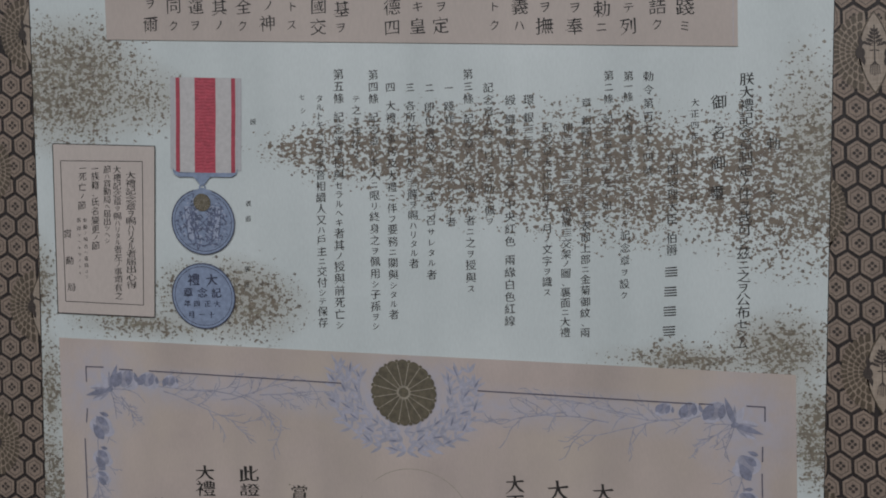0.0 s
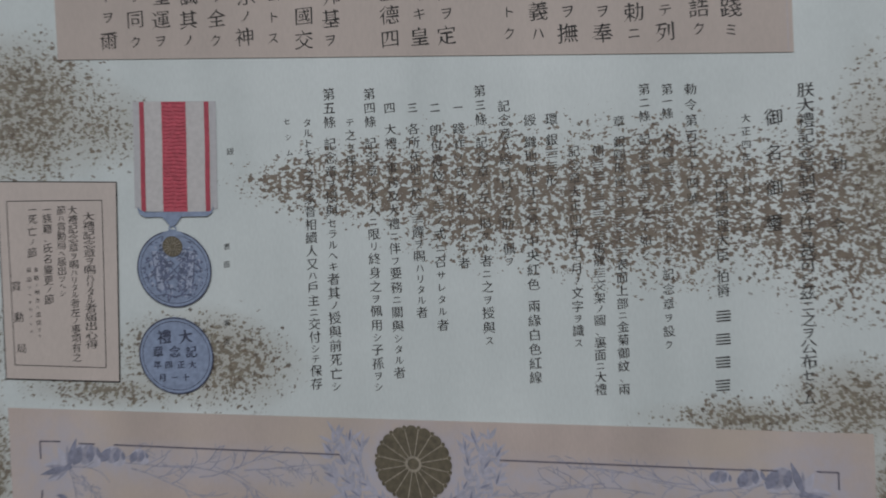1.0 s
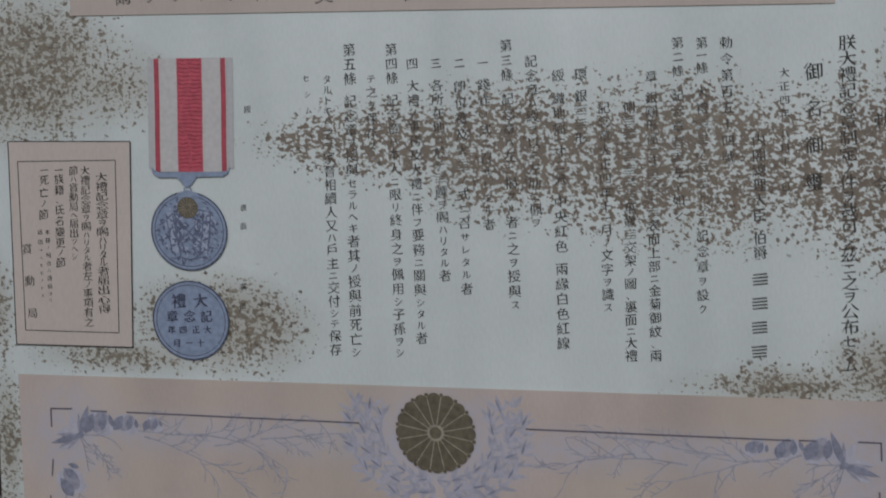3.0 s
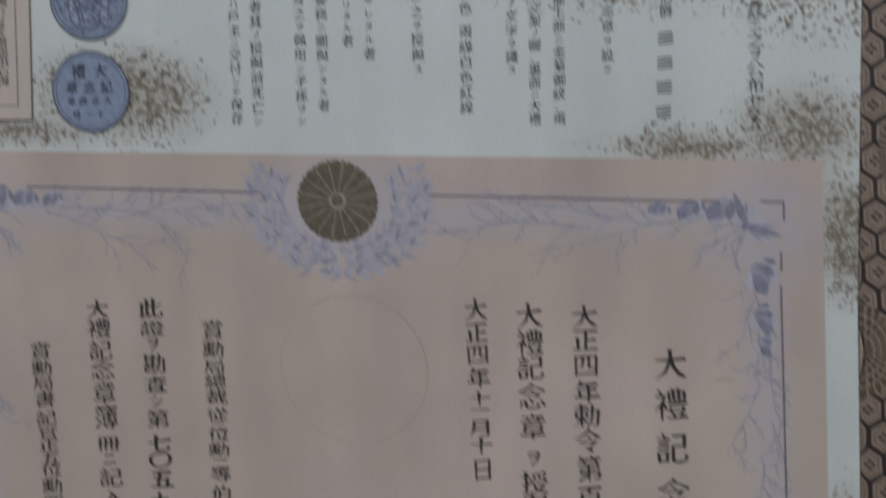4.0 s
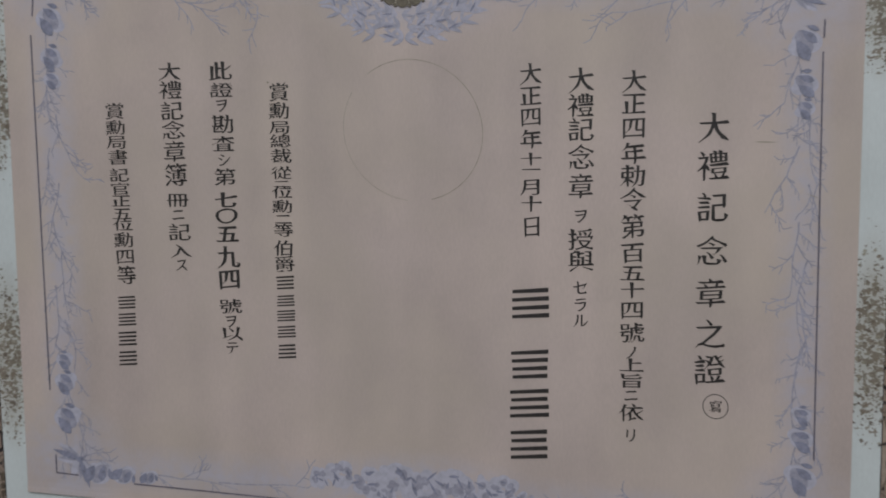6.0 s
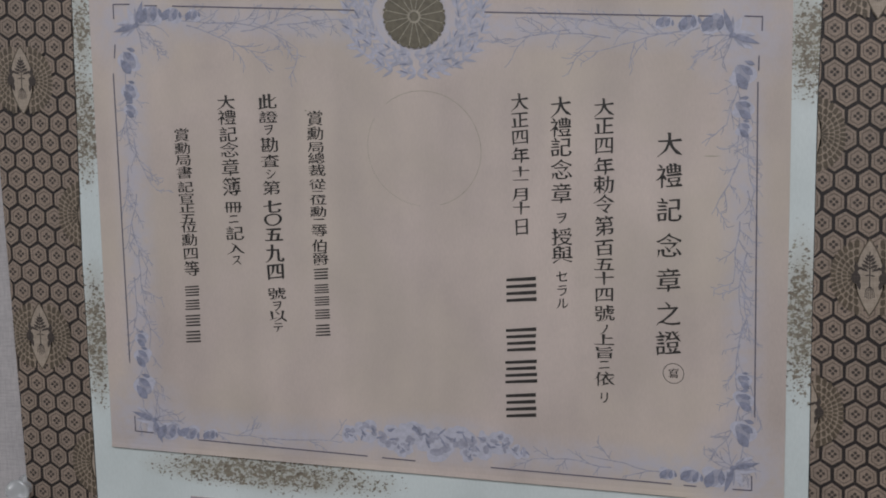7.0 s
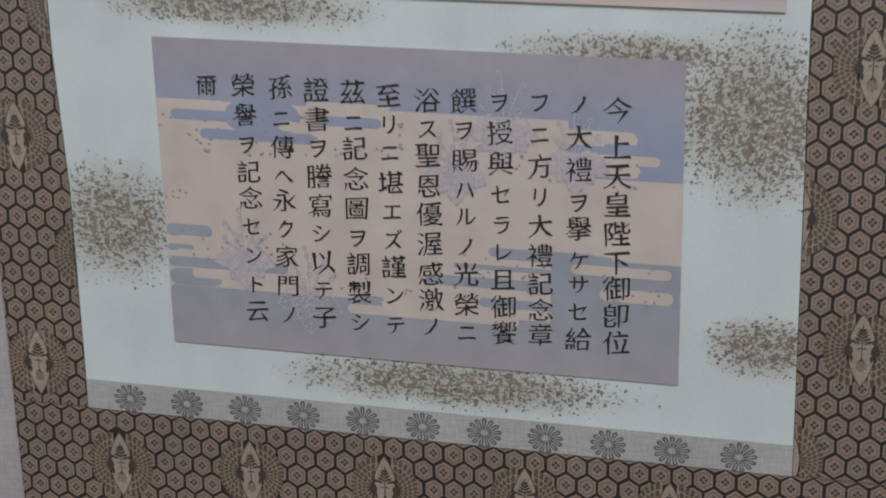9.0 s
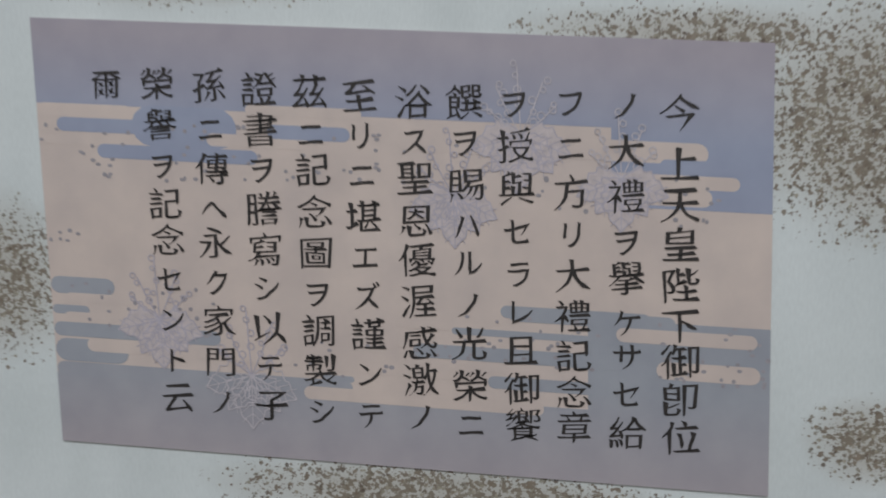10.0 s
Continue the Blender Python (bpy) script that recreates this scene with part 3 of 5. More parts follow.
        for side in (-1, 1):
            if left(b) < a + side * 0.0078 - 0.005 and a + side * 0.0078 + 0.005 < right(b):
                birds.disc(a + side * 0.0070, b - 0.0004, 0.0024, 0.0030)
                birds.line([(a + side * 0.0074, b + 0.0016), (a + side * 0.0064, b + 0.0042), (a + side * 0.0048, b + 0.0050), (a + side * 0.0030, b + 0.0040)], 0.0020, 0.0012)
                birds.leaf(a + side * 0.0036, b + 0.0044, 0.0030, 0.0010, radians(90 + side * 112))
                birds.leaf(a + side * 0.0062, b + 0.0032, 0.0052, 0.0022, radians(90 - side * 14))
                birds.leaf(a + side * 0.0060, b - 0.0018, 0.0052, 0.0022, radians(-90 - side * 12))
                birds.part("woven_bird", HEXDARK, motif, kind="stuff")
                birds = Shape(d + 0.00044)
    return base


brocade("brocade_left", SIDE_L, lambda v: EDGE_L(v) - 0.0002, TOP + 0.06, HEM, -0.2419, -0.0296,
        [(-0.246, 0.245), (-0.246, 0.094), (-0.2465, -0.0612), (-0.2435, -0.2175), (-0.238, -0.3706), (-0.236, -0.5085), (-0.209, 0.171), (-0.209, 0.017), (-0.207, -0.1414), (-0.2065, -0.2948), (-0.2, -0.44)])
brocade("brocade_right", lambda v: EDGE_R(v) + 0.0002, SIDE_R, TOP + 0.06, HEM, 0.2211, -0.0227,
        [(0.2425, 0.166), (0.2425, 0.003), (0.2395, -0.154), (0.2405, -0.309), (0.2435, -0.459), (0.207, 0.086), (0.207, -0.0785), (0.207, -0.229), (0.207, -0.389), (0.207, -0.525), (0.2425, 0.32)])
brocade("brocade_foot", SIDE_L, SIDE_R, HEM, FOOT, -0.2419, HEM - 0.0075,
        [(-0.187, -0.5695), (-0.104, -0.5665), (-0.0215, -0.5675), (0.0615, -0.566), (0.144, -0.566), (0.226, -0.566), (-0.228, -0.643), (-0.145, -0.643), (-0.063, -0.643), (0.02, -0.643), (0.103, -0.643), (0.185, -0.643)])
sheet("brocade_head", GROUND, scroll, EDGE_L, EDGE_R, TOP + 0.06, TOP, -0.0004, 0.003, 0.006)


def rosette(u, v, r):
    petals, eye = Shape(0.00075), Shape(0.0009)
    n = 13
    for k in range(n):
        t = 2 * math.pi * k / n + 0.12
        w = 2 * math.pi / n
        ring = [(0.22, -0.30), (0.62, -0.36), (0.88, -0.34), (0.98, -0.16), (1.0, 0.0), (0.98, 0.16), (0.88, 0.34), (0.62, 0.36), (0.22, 0.30)]
        petals.poly([(u + r * q * math.cos(t + w * e), v + 0.86 * r * q * math.sin(t + w * e)) for q, e in ring])
        eye.line([(u + r * 0.45 * math.cos(t), v + 0.86 * r * 0.45 * math.sin(t)), (u + r * 0.86 * math.cos(t), v + 0.86 * r * 0.86 * math.sin(t))], r * 0.05)
    eye.disc(u, v, r * 0.14, n=10)
    ob = petals.part("blossom", BAND_FLOWER, band, kind="stuff")
    eye.part("blossom_eye", BAND, ob, kind="stuff")


for u in (-0.1779, -0.1419, -0.1056, -0.0698, -0.0338, 0.0020, 0.0381, 0.0733, 0.1090, 0.1446, 0.1813):
    rosette(u, -0.5262, 0.0103)


# ---- the upper rescript sheet ----
rescript = thing("rescript_sheet", 0, 0.168, 0.001, "rose-beige paper sheet with columns of black brush writing", "document")
RL, RR = between([(0.32, -0.1675), (0.16, -0.1658)]), between([(0.32, 0.178), (0.16, 0.1753)])
sheet("sheet", ROSE, rescript, RL, RR, 0.32, 0.1683, 0.0006, 0.0006, 0.005)
rim = Shape(0.00065)
rim.line([(RR(0.32) - 0.0022, 0.32), (RR(0.169) - 0.0022, 0.169)], 0.0004)
rim.part("edge_line", LILAC, rescript)
RESCRIPT_OPENING = [
    ("ヲ踐ミ", 0.1499, 0.1984, 0.1490, 0.1785, 0.0097),
    ("ニ誥ク", 0.1359, 0.1980, 0.1350, 0.1792, 0.0092),
    ("建テ列", 0.1212, 0.1976, 0.1203, 0.1781, 0.0092),
    ("神勅ニ", 0.1076, 0.1977, 0.1066, 0.1776, 0.0093),
    ("器ヲ奉", 0.0935, 0.1979, 0.0926, 0.1778, 0.0096),
    ("生ヲ撫", 0.0780, 0.1981, 0.0770, 0.1779, 0.0097),
    ("ス義ハ", 0.0646, 0.1983, 0.0637, 0.1780, 0.0095),
    ("コトク", 0.0509, 0.1978, 0.0506, 0.1781, 0.0089),
    ("謨ヲ定", 0.0229, 0.1982, 0.0219, 0.1777, 0.0094),
    ("布キ皇", 0.0102, 0.1983, 0.0094, 0.1772, 0.0094),
]
RESCRIPT_CLOSE = [
    ("聖德四", -0.0036, 0.1985, -0.0044, 0.1764, 0.0095),
    ("邦基ヲ", -0.0309, 0.1970, -0.0325, 0.1762, 0.0093),
    ("ハ國交", -0.0439, 0.1978, -0.0450, 0.1763, 0.0094),
    ("ムトス", -0.0584, 0.1973, -0.0597, 0.1774, 0.0091),
    ("宗ノ神", -0.0717, 0.1975, -0.0733, 0.1781, 0.0095),
    ("ヲ全ク", -0.0857, 0.1976, -0.0874, 0.1766, 0.0092),
    ("誠其ノ", -0.0994, 0.1978, -0.1008, 0.1767, 0.0093),
    ("皇運ヲ", -0.1129, 0.1980, -0.1143, 0.1768, 0.0093),
    ("ヲ同ク", -0.1259, 0.1981, -0.1267, 0.1763, 0.0091),
    ("トヲ爾", -0.1396, 0.1983, -0.1400, 0.1770, 0.0091),
]
for text, u0, v0, u1, v1, s in RESCRIPT_OPENING + RESCRIPT_CLOSE:
    column(text, u0, v0, u1, v1, s, 0.00066, INK, rescript, bold=0.010, small=0.66)

# ---- the decree written on the flecked paper ----
decree = thing("decree_writing", 0, 0.0145, 0.0004, "columns of black brush writing on gold-flecked paper", "writing")
DECREE_HEAD = [
    ("勅令", 0.1921, 0.1185, 0.1900, 0.0915, 0.0077),
    ("朕大禮記念章制定ノ件ヲ裁可シ茲ニ之ヲ公布セシム", 0.1796, 0.1516, 0.1739, 0.0145, 0.0082),
    ("御名御璽", 0.1653, 0.1395, 0.1631, 0.0924, 0.0087),
    ("大正四年　八月十二日", 0.1533, 0.1390, 0.1515, 0.0903, 0.0048),
    ("内閣總理大臣　伯爵", 0.1413, 0.1101, 0.1395, 0.0619, 0.0065),
    ("____", 0.1389, 0.0506, 0.1370, 0.0196, 0.0074),
    ("勅令第百五十四號", 0.1300, 0.1522, 0.1284, 0.1030, 0.0061),
    ("第一條　大禮__ノ__トシテ記念章ヲ設ク", 0.1197, 0.1522, 0.1144, 0.0373, 0.0059),
    ("第二條　記念章__左ノ如シ", 0.1096, 0.1523, 0.1063, 0.0782, 0.0059),
    ("章　銀圓形徑一寸__ト_表面上部ニ金菊御紋、兩", 0.0976, 0.1378, 0.0936, 0.0166, 0.0059),
]
DECREE_ARTICLES = [
    ("側__ニ____萬歳_交架ノ圖、裏面ニ大禮", 0.0876, 0.1244, 0.0831, 0.0163, 0.0060),
    ("記念章大正四年十一月ノ文字ヲ識ス", 0.0769, 0.1244, 0.0743, 0.0372, 0.0060),
    ("環　銀__形", 0.0675, 0.1390, 0.0664, 0.1112, 0.0063),
    ("綬　織地幅一寸二分　中央紅色　兩緣白色紅線", 0.0578, 0.1385, 0.0542, 0.0210, 0.0063),
    ("記念章ハ綬ヲ以テ左肋ニ佩フ", 0.0463, 0.1451, 0.0451, 0.0738, 0.0063),
    ("第三條　記念章ハ左ニ揭クル者ニ之ヲ授與ス", 0.0356, 0.1520, 0.0340, 0.0374, 0.0063),
    ("一　踐祚ノ式ニ召サレタル者", 0.0252, 0.1444, 0.0243, 0.0729, 0.0061),
    ("二　卽位禮及大_ノ式ニ召サレタル者", 0.0146, 0.1444, 0.0130, 0.0441, 0.0062),
    ("三　各所在地ニ於テ_饌ヲ賜ハリタル者", 0.0042, 0.1444, 0.0036, 0.0498, 0.0062),
    ("四　大禮ノ事務及大禮ニ伴フ要務ニ關與シタル者", -0.0065, 0.1444, -0.0083, 0.0217, 0.0062),
]
DECREE_REST = [
    ("第四條　記念章ハ本人ニ限リ終身之ヲ佩用シ子孫ヲシ", -0.0157, 0.1509, -0.0184, 0.0149, 0.0063),
    ("テ之ヲ保存ス", -0.0254, 0.1377, -0.0265, 0.1073, 0.0060),
    ("第五條　記念章ヲ授與セラルヘキ者其ノ授與前死亡シ", -0.0348, 0.1509, -0.0383, 0.0146, 0.0066),
    ("タルトキハ之ヲ家督相續人又ハ戶主ニ交付シテ保存", -0.0457, 0.1377, -0.0477, 0.0155, 0.0063),
    ("セシム", -0.0553, 0.1382, -0.0548, 0.1236, 0.0048),
    ("綬", -0.0833, 0.1242, -0.0833, 0.1240, 0.0039),
    ("表面", -0.0875, 0.0792, -0.0879, 0.0708, 0.0036),
    ("裏面", -0.0894, 0.0432, -0.0899, 0.0343, 0.0036),
]
for text, u0, v0, u1, v1, s in DECREE_HEAD + DECREE_ARTICLES + DECREE_REST:
    for ob in column(text, u0, v0, u1, v1, s * 0.93, 0.00006, DECREE_INK, decree, bold=0.018, small=0.75):
        ob.data.attributes.new("fleck", "FLOAT", "POINT").data.foreach_set("value", [fleck(p.co.x, p.co.z - Z0 + SAG * p.co.x) for p in ob.data.vertices])

# ---- the notice in its box ----
notice = thing("notice_slip", -0.17, 0.0137, 0.001, "small beige notice slip with double ruled frame", "document")
sheet("slip", SLIP, notice, between([(0.11, -0.2001), (0.013, -0.2004)]), between([(0.11, -0.1399), (0.013, -0.1432)]), 0.1095, 0.0140, 0.0005, 0.0005, 0.005)
frame_line = Shape(0.00055)
for a, b, w in (((-0.2001, 0.1095), (-0.2004, 0.0140), 0.0005), ((-0.2004, 0.0140), (-0.1432, 0.0140), 0.0006), ((-0.1432, 0.0140), (-0.1399, 0.1095), 0.0006), ((-0.1399, 0.1095), (-0.2001, 0.1095), 0.0005),
                ((-0.1957, 0.1000), (-0.1955, 0.0208), 0.0004), ((-0.1955, 0.0208), (-0.1496, 0.0206), 0.0004), ((-0.1496, 0.0206), (-0.1475, 0.1008), 0.0004), ((-0.1475, 0.1008), (-0.1957, 0.1000), 0.0004)):
    frame_line.line([a, b], w)
frame_line.part("ruled_frame", INK, notice)
NOTICE = [
    ("大禮記念章ヲ賜ハリタル者届出心得", -0.1547, 0.0929, -0.1562, 0.0316, 0.0064),
    ("大禮記念章ヲ賜ハリタル者左ノ事項有之", -0.1626, 0.0959, -0.1641, 0.0252, 0.0051),
    ("節ハ賞勳局ヘ届出ツヘシ", -0.1683, 0.0958, -0.1696, 0.0558, 0.0048),
    ("一族籍、氏名變更ノ節", -0.1755, 0.0960, -0.1766, 0.0528, 0.0051),
    ("本籍ノ場合ハ遺族ヨリ", -0.1825, 0.0669, -0.1824, 0.0351, 0.0027),
    ("一死亡ノ節", -0.1828, 0.0959, -0.1840, 0.0752, 0.0051),
    ("届出ツヘキモノトス", -0.1861, 0.0669, -0.1864, 0.0371, 0.0027),
    ("賞勳局", -0.1930, 0.0590, -0.1917, 0.0289, 0.0052),
]
for text, u0, v0, u1, v1, s in NOTICE:
    column(text, u0, v0, u1, v1, s, 0.00056, INK, notice, bold=0.014)

# ---- the picture of the medal ----
medal = thing("medal_picture", -0.114, 0.0085, 0.001, "printed medal with red-striped ribbon and two blue discs", "medal picture")


def ribbon_x(v, k):
    a, b = -0.1270 - 0.0016 * (0.148 - v) / 0.053, -0.0919 - 0.0018 * (0.148 - v) / 0.053
    return a + (b - a) * k


def stripe(name, k0, k1, mat, d, v0=0.1478, v1=0.0955):
    s = Shape(d)
    n = 14
    for i in range(n):
        va, vb = v0 + (v1 - v0) * i / n, v0 + (v1 - v0) * (i + 1) / n
        wob = lambda v: 0.00008 * math.sin(v * 160)
        s.poly([(ribbon_x(va, k0) + wob(va), va), (ribbon_x(vb, k0) + wob(vb), vb), (ribbon_x(vb, k1) + wob(vb), vb), (ribbon_x(va, k1) + wob(va), va)])
    return s.part(name, mat, medal)


stripe("ribbon_margin", -0.08, 1.08, HALO, 0.0003, 0.148, 0.097)
stripe("ribbon", 0, 1, RIBBON, 0.0005)
stripe("edge_stripe", 0.015, 0.080, EDGE_RED, 0.0007), stripe("edge_stripe", 0.920, 0.985, EDGE_RED, 0.0007)
middle = stripe("red_stripe", 0.325, 0.665, RED, 0.0007)
moire = Shape(0.0009)
for i in range(28):
    v = 0.1470 - i * 0.00182
    sway = 0.07 * math.sin(i * 0.33)
    for k0, k1 in ((0.34, 0.43 + sway), (0.45 + sway, 0.65)):
        moire.line([(ribbon_x(v, k0 + (k1 - k0) * k / 6), v + 0.00022 * math.sin(k * 0.9 + i * 0.4)) for k in range(7)], 0.00062, 0.00038)
moire.part("ribbon_ripple", DEEP_RED, middle)
clasp = Shape(0.0007)
clasp.slab([(-0.1300, 0.0975), (-0.1292, 0.0945), (-0.1265, 0.0928), (-0.1180, 0.0930), (-0.1150, 0.0895), (-0.1132, 0.0885), (-0.1112, 0.0897), (-0.1085, 0.0932), (-0.0960, 0.0935), (-0.0935, 0.0952), (-0.0926, 0.0982), (-0.0938, 0.0960), (-0.0965, 0.0957), (-0.1262, 0.0952), (-0.1285, 0.0962)][::-1], 0.0003)
clasp.part("clasp", MEDAL, medal, "slate-blue clasp")
link = Shape(0.0006)
link.ring(-0.1133, 0.0872, 0.0016, 0.0008, 16)
link.slab([(-0.1196, 0.0838), (-0.1072, 0.0838), (-0.1085, 0.0856), (-0.1110, 0.0864), (-0.1133, 0.0872), (-0.1157, 0.0864), (-0.1182, 0.0856)], 0.0003)
link.part("suspension_ring", MEDAL, medal, "slate-blue suspension ring")
for name, cu, cv, rv in (("obverse", -0.1134, 0.0683, 0.0180), ("reverse", -0.1146, 0.0272, 0.0183)):
    disc = Shape(0.0004)
    disc.slab([(cu + 0.0180 * math.cos(t), cv + rv * math.sin(t)) for t in np.linspace(0, 2 * math.pi, 49)[:-1]], 0.0003)
    ob = disc.part(name, MEDAL, medal, "slate-blue medal face")
    rims = Shape(0.00085)
    rims.ring(cu, cv, 0.0179, 0.0006), rims.ring(cu, cv, 0.0163, 0.0003)
    rims.part("medal_rim", MEDAL_DARK, ob)
    if name == "obverse":
        gold = Shape(0.0011)
        gold.disc(cu - 0.0002, cv + 0.0107, 0.0049, n=28)
        gold.part("gilt_boss", OLIVE, ob, "tarnished gilt boss")
        rays = Shape(0.00125)
        for k in range(16):
            t = math.pi * k / 8
            rays.line([(cu - 0.0002 + r * math.cos(t), cv + 0.0107 + r * math.sin(t)) for r in (0.0011, 0.0028, 0.0044)], 0.00022)
        rays.part("boss_line", WATERMARK, ob, kind="stuff")
        fig, lite = Shape(0.00095), Shape(0.0009)
        random.seed(5)
        for side in (-1, 1):
            lite.poly([(cu + side * 0.0075, cv + 0.0085), (cu + side * 0.0105, cv + 0.0085), (cu + side * 0.0085, cv - 0.010), (cu + side * 0.0050, cv - 0.009)])
            for k in range(130):
                a, r = random.uniform(-1.45, 1.25), random.uniform(0.0035, 0.0152)
                fig.leaf(cu + side * r * math.cos(a), cv + r * math.sin(a), random.uniform(0.0012, 0.0034), random.uniform(0.0005, 0.0013), random.uniform(0, 6.3), 3)
                if k % 2 == 0:
                    lite.disc(cu + side * r * 0.9 * math.cos(a), cv + r * 0.9 * math.sin(a), random.uniform(0.0005, 0.0011), n=6)
            fig.line([(cu - side * 0.006, cv - 0.0065), (cu, cv - 0.0005), (cu + side * 0.0052, cv + 0.0048)], 0.0006)
            fig.line([(cu + side * 0.0076, cv + 0.008), (cu + side * 0.0046, cv - 0.0105)], 0.0006)
            fig.line([(cu + side * 0.0106, cv + 0.008), (cu + side * 0.0084, cv - 0.0105)], 0.0005)
            fig.line([(cu - side * 0.001, cv - 0.0135), (cu + side * 0.0045, cv - 0.0120), (cu + side * 0.009, cv - 0.0128)], 0.0008, 0.0003)
        lite.part("medal_sheen", MEDAL_LIGHT, ob)
        fig.part("medal_relief", MEDAL_MID, ob)
    else:
        signs = [
    ("禮", -0.1199, 0.0361, -0.1199, 0.0359, 0.0071),
    ("大", -0.1096, 0.0364, -0.1096, 0.0361, 0.0071),
    ("章", -0.1234, 0.0289, -0.1234, 0.0286, 0.0058),
    ("念", -0.1152, 0.0291, -0.1152, 0.0288, 0.0058),
    ("記", -0.1071, 0.0293, -0.1071, 0.0290, 0.0058),
    ("年", -0.1240, 0.0227, -0.1240, 0.0225, 0.0040),
    ("四", -0.1185, 0.0229, -0.1185, 0.0226, 0.0039),
    ("正", -0.1124, 0.0230, -0.1124, 0.0228, 0.0039),
    ("大", -0.1069, 0.0232, -0.1069, 0.0229, 0.0039),
    ("月", -0.1217, 0.0167, -0.1217, 0.0164, 0.0040),
    ("一", -0.1159, 0.0168, -0.1159, 0.0166, 0.0039),
    ("十", -0.1104, 0.0170, -0.1104, 0.0167, 0.0039),
        ]
        for text, u0, v0, u1, v1, s in signs:
            column(text, u0, v0, u1, v1, s, 0.00095, MEDAL_DARK, ob, bold=0.03, name="raised_sign")


# ---- the certificate ----
cert = thing("certificate", 0, -0.283, 0.001, "beige award certificate with pale blue foliage border and gold crest", "certificate")
CL, CR = between([(0.0, -0.2), (-0.285, -0.1993)]), between([(0.0, 0.2), (-0.285, 0.1957)])
BL, BR, BT, BB = -0.1845, 0.1825, -0.0170, -0.2745


def border_tint(u, v):
    d = min(abs(u - BL - 0.008), abs(u - BR + 0.008), abs(v - BT + 0.008), abs(v - BB - 0.008)) if BL - 0.02 < u < BR + 0.02 and BB - 0.02 < v < BT + 0.02 else 1
    inside = BL - 0.006 < u < BR + 0.005 and BB - 0.004 < v < BT + 0.004
    t = max(0.0, 1 - d / 0.014) * 0.75 if inside else 0.0
    w = max(0.0, 1 - math.hypot((u + 0.003) / 0.052, (v + 0.025) / 0.030)) * 1.4
    b = max(0.0, 1 - math.hypot((u - 0.003) / 0.062, (v + 0.262) / 0.017)) * 1.2
    corner = max(max(0.0, 1 - math.hypot(u - a, v - c) / 0.034) for a in (BL + 0.01, BR - 0.01) for c in (BT - 0.01, BB + 0.01))
    return min(1.0, max(t, w, b, corner) * 1.05)


sheet("sheet", CERT, cert, CL, CR, 0.0, -0.2829, 0.0010, 0.0009, 0.0028, [("tint", border_tint)], lift=0.0006)
for a, b in (((BL, -0.0155), (BL + 0.0105, -0.0153)), ((BL, -0.0153), (BL, -0.024)), ((-0.1475, BT + 0.001), (-0.0382, BT)), ((-0.165, BT + 0.001), (-0.157, BT + 0.001)), ((0.0358, BT), (0.1478, BT - 0.0007)), ((0.151, BT - 0.0005), (0.158, BT - 0.0005)), ((0.1749, BT - 0.0003), (0.1845, BT - 0.0004)), ((0.1842, BT - 0.0005), (0.184, BT - 0.008)),
             ((BL - 0.002, -0.0560), (BL - 0.0005, -0.2300)), ((BL, -0.039), (BL - 0.0008, -0.047)), ((0.1819, -0.052), (0.1802, -0.2345)), ((0.1825, -0.038), (0.1822, -0.046)), ((BL + 0.001, -0.2625), (BL + 0.001, -0.2719)), ((BL + 0.001, -0.2719), (-0.1718, -0.2722)), ((-0.1430, BB + 0.0004), (-0.0386, BB - 0.0006)), ((-0.0300, BB - 0.0008), (-0.010, BB - 0.001)), ((0.034, BB - 0.001), (0.1355, BB - 0.0015)), ((0.142, BB - 0.0016), (0.149, BB - 0.0016)), ((0.1786, -0.2675), (0.1786, -0.2757)), ((0.1786, -0.2757), (0.1684, -0.276))):
    rule = Shape(0.00122)
    rule.line([(a[0] + (b[0] - a[0]) * k / 6, a[1] + (b[1] - a[1]) * k / 6) for k in range(7)], 0.0007)
    rule.part("border_rule", SLATE, cert, "thin slate-blue border rule")


def spray(u, v, angle, length, twigs, depth=0):
    """A bare twig with short forked shoots."""
    pts, a = [(u, v)], angle
    n = 7
    for k in range(n):
        a += random.uniform(-0.24, 0.24)
        u, v = u + length / n * math.cos(a), v + length / n * math.sin(a)
        if not (BL - 0.002 < u < BR + 0.002 and BB - 0.001 < v < BT + 0.003):
            break
        pts.append((u, v))
        if depth < 2 and random.random() < 0.62:
            spray(u, v, a + random.choice((-1, 1)) * random.uniform(0.45, 0.95), length * random.uniform(0.22, 0.4), twigs, depth + 1)
    if len(pts) > 1:
        twigs.line(pts, 0.00074 - 0.00014 * depth, 0.00036)


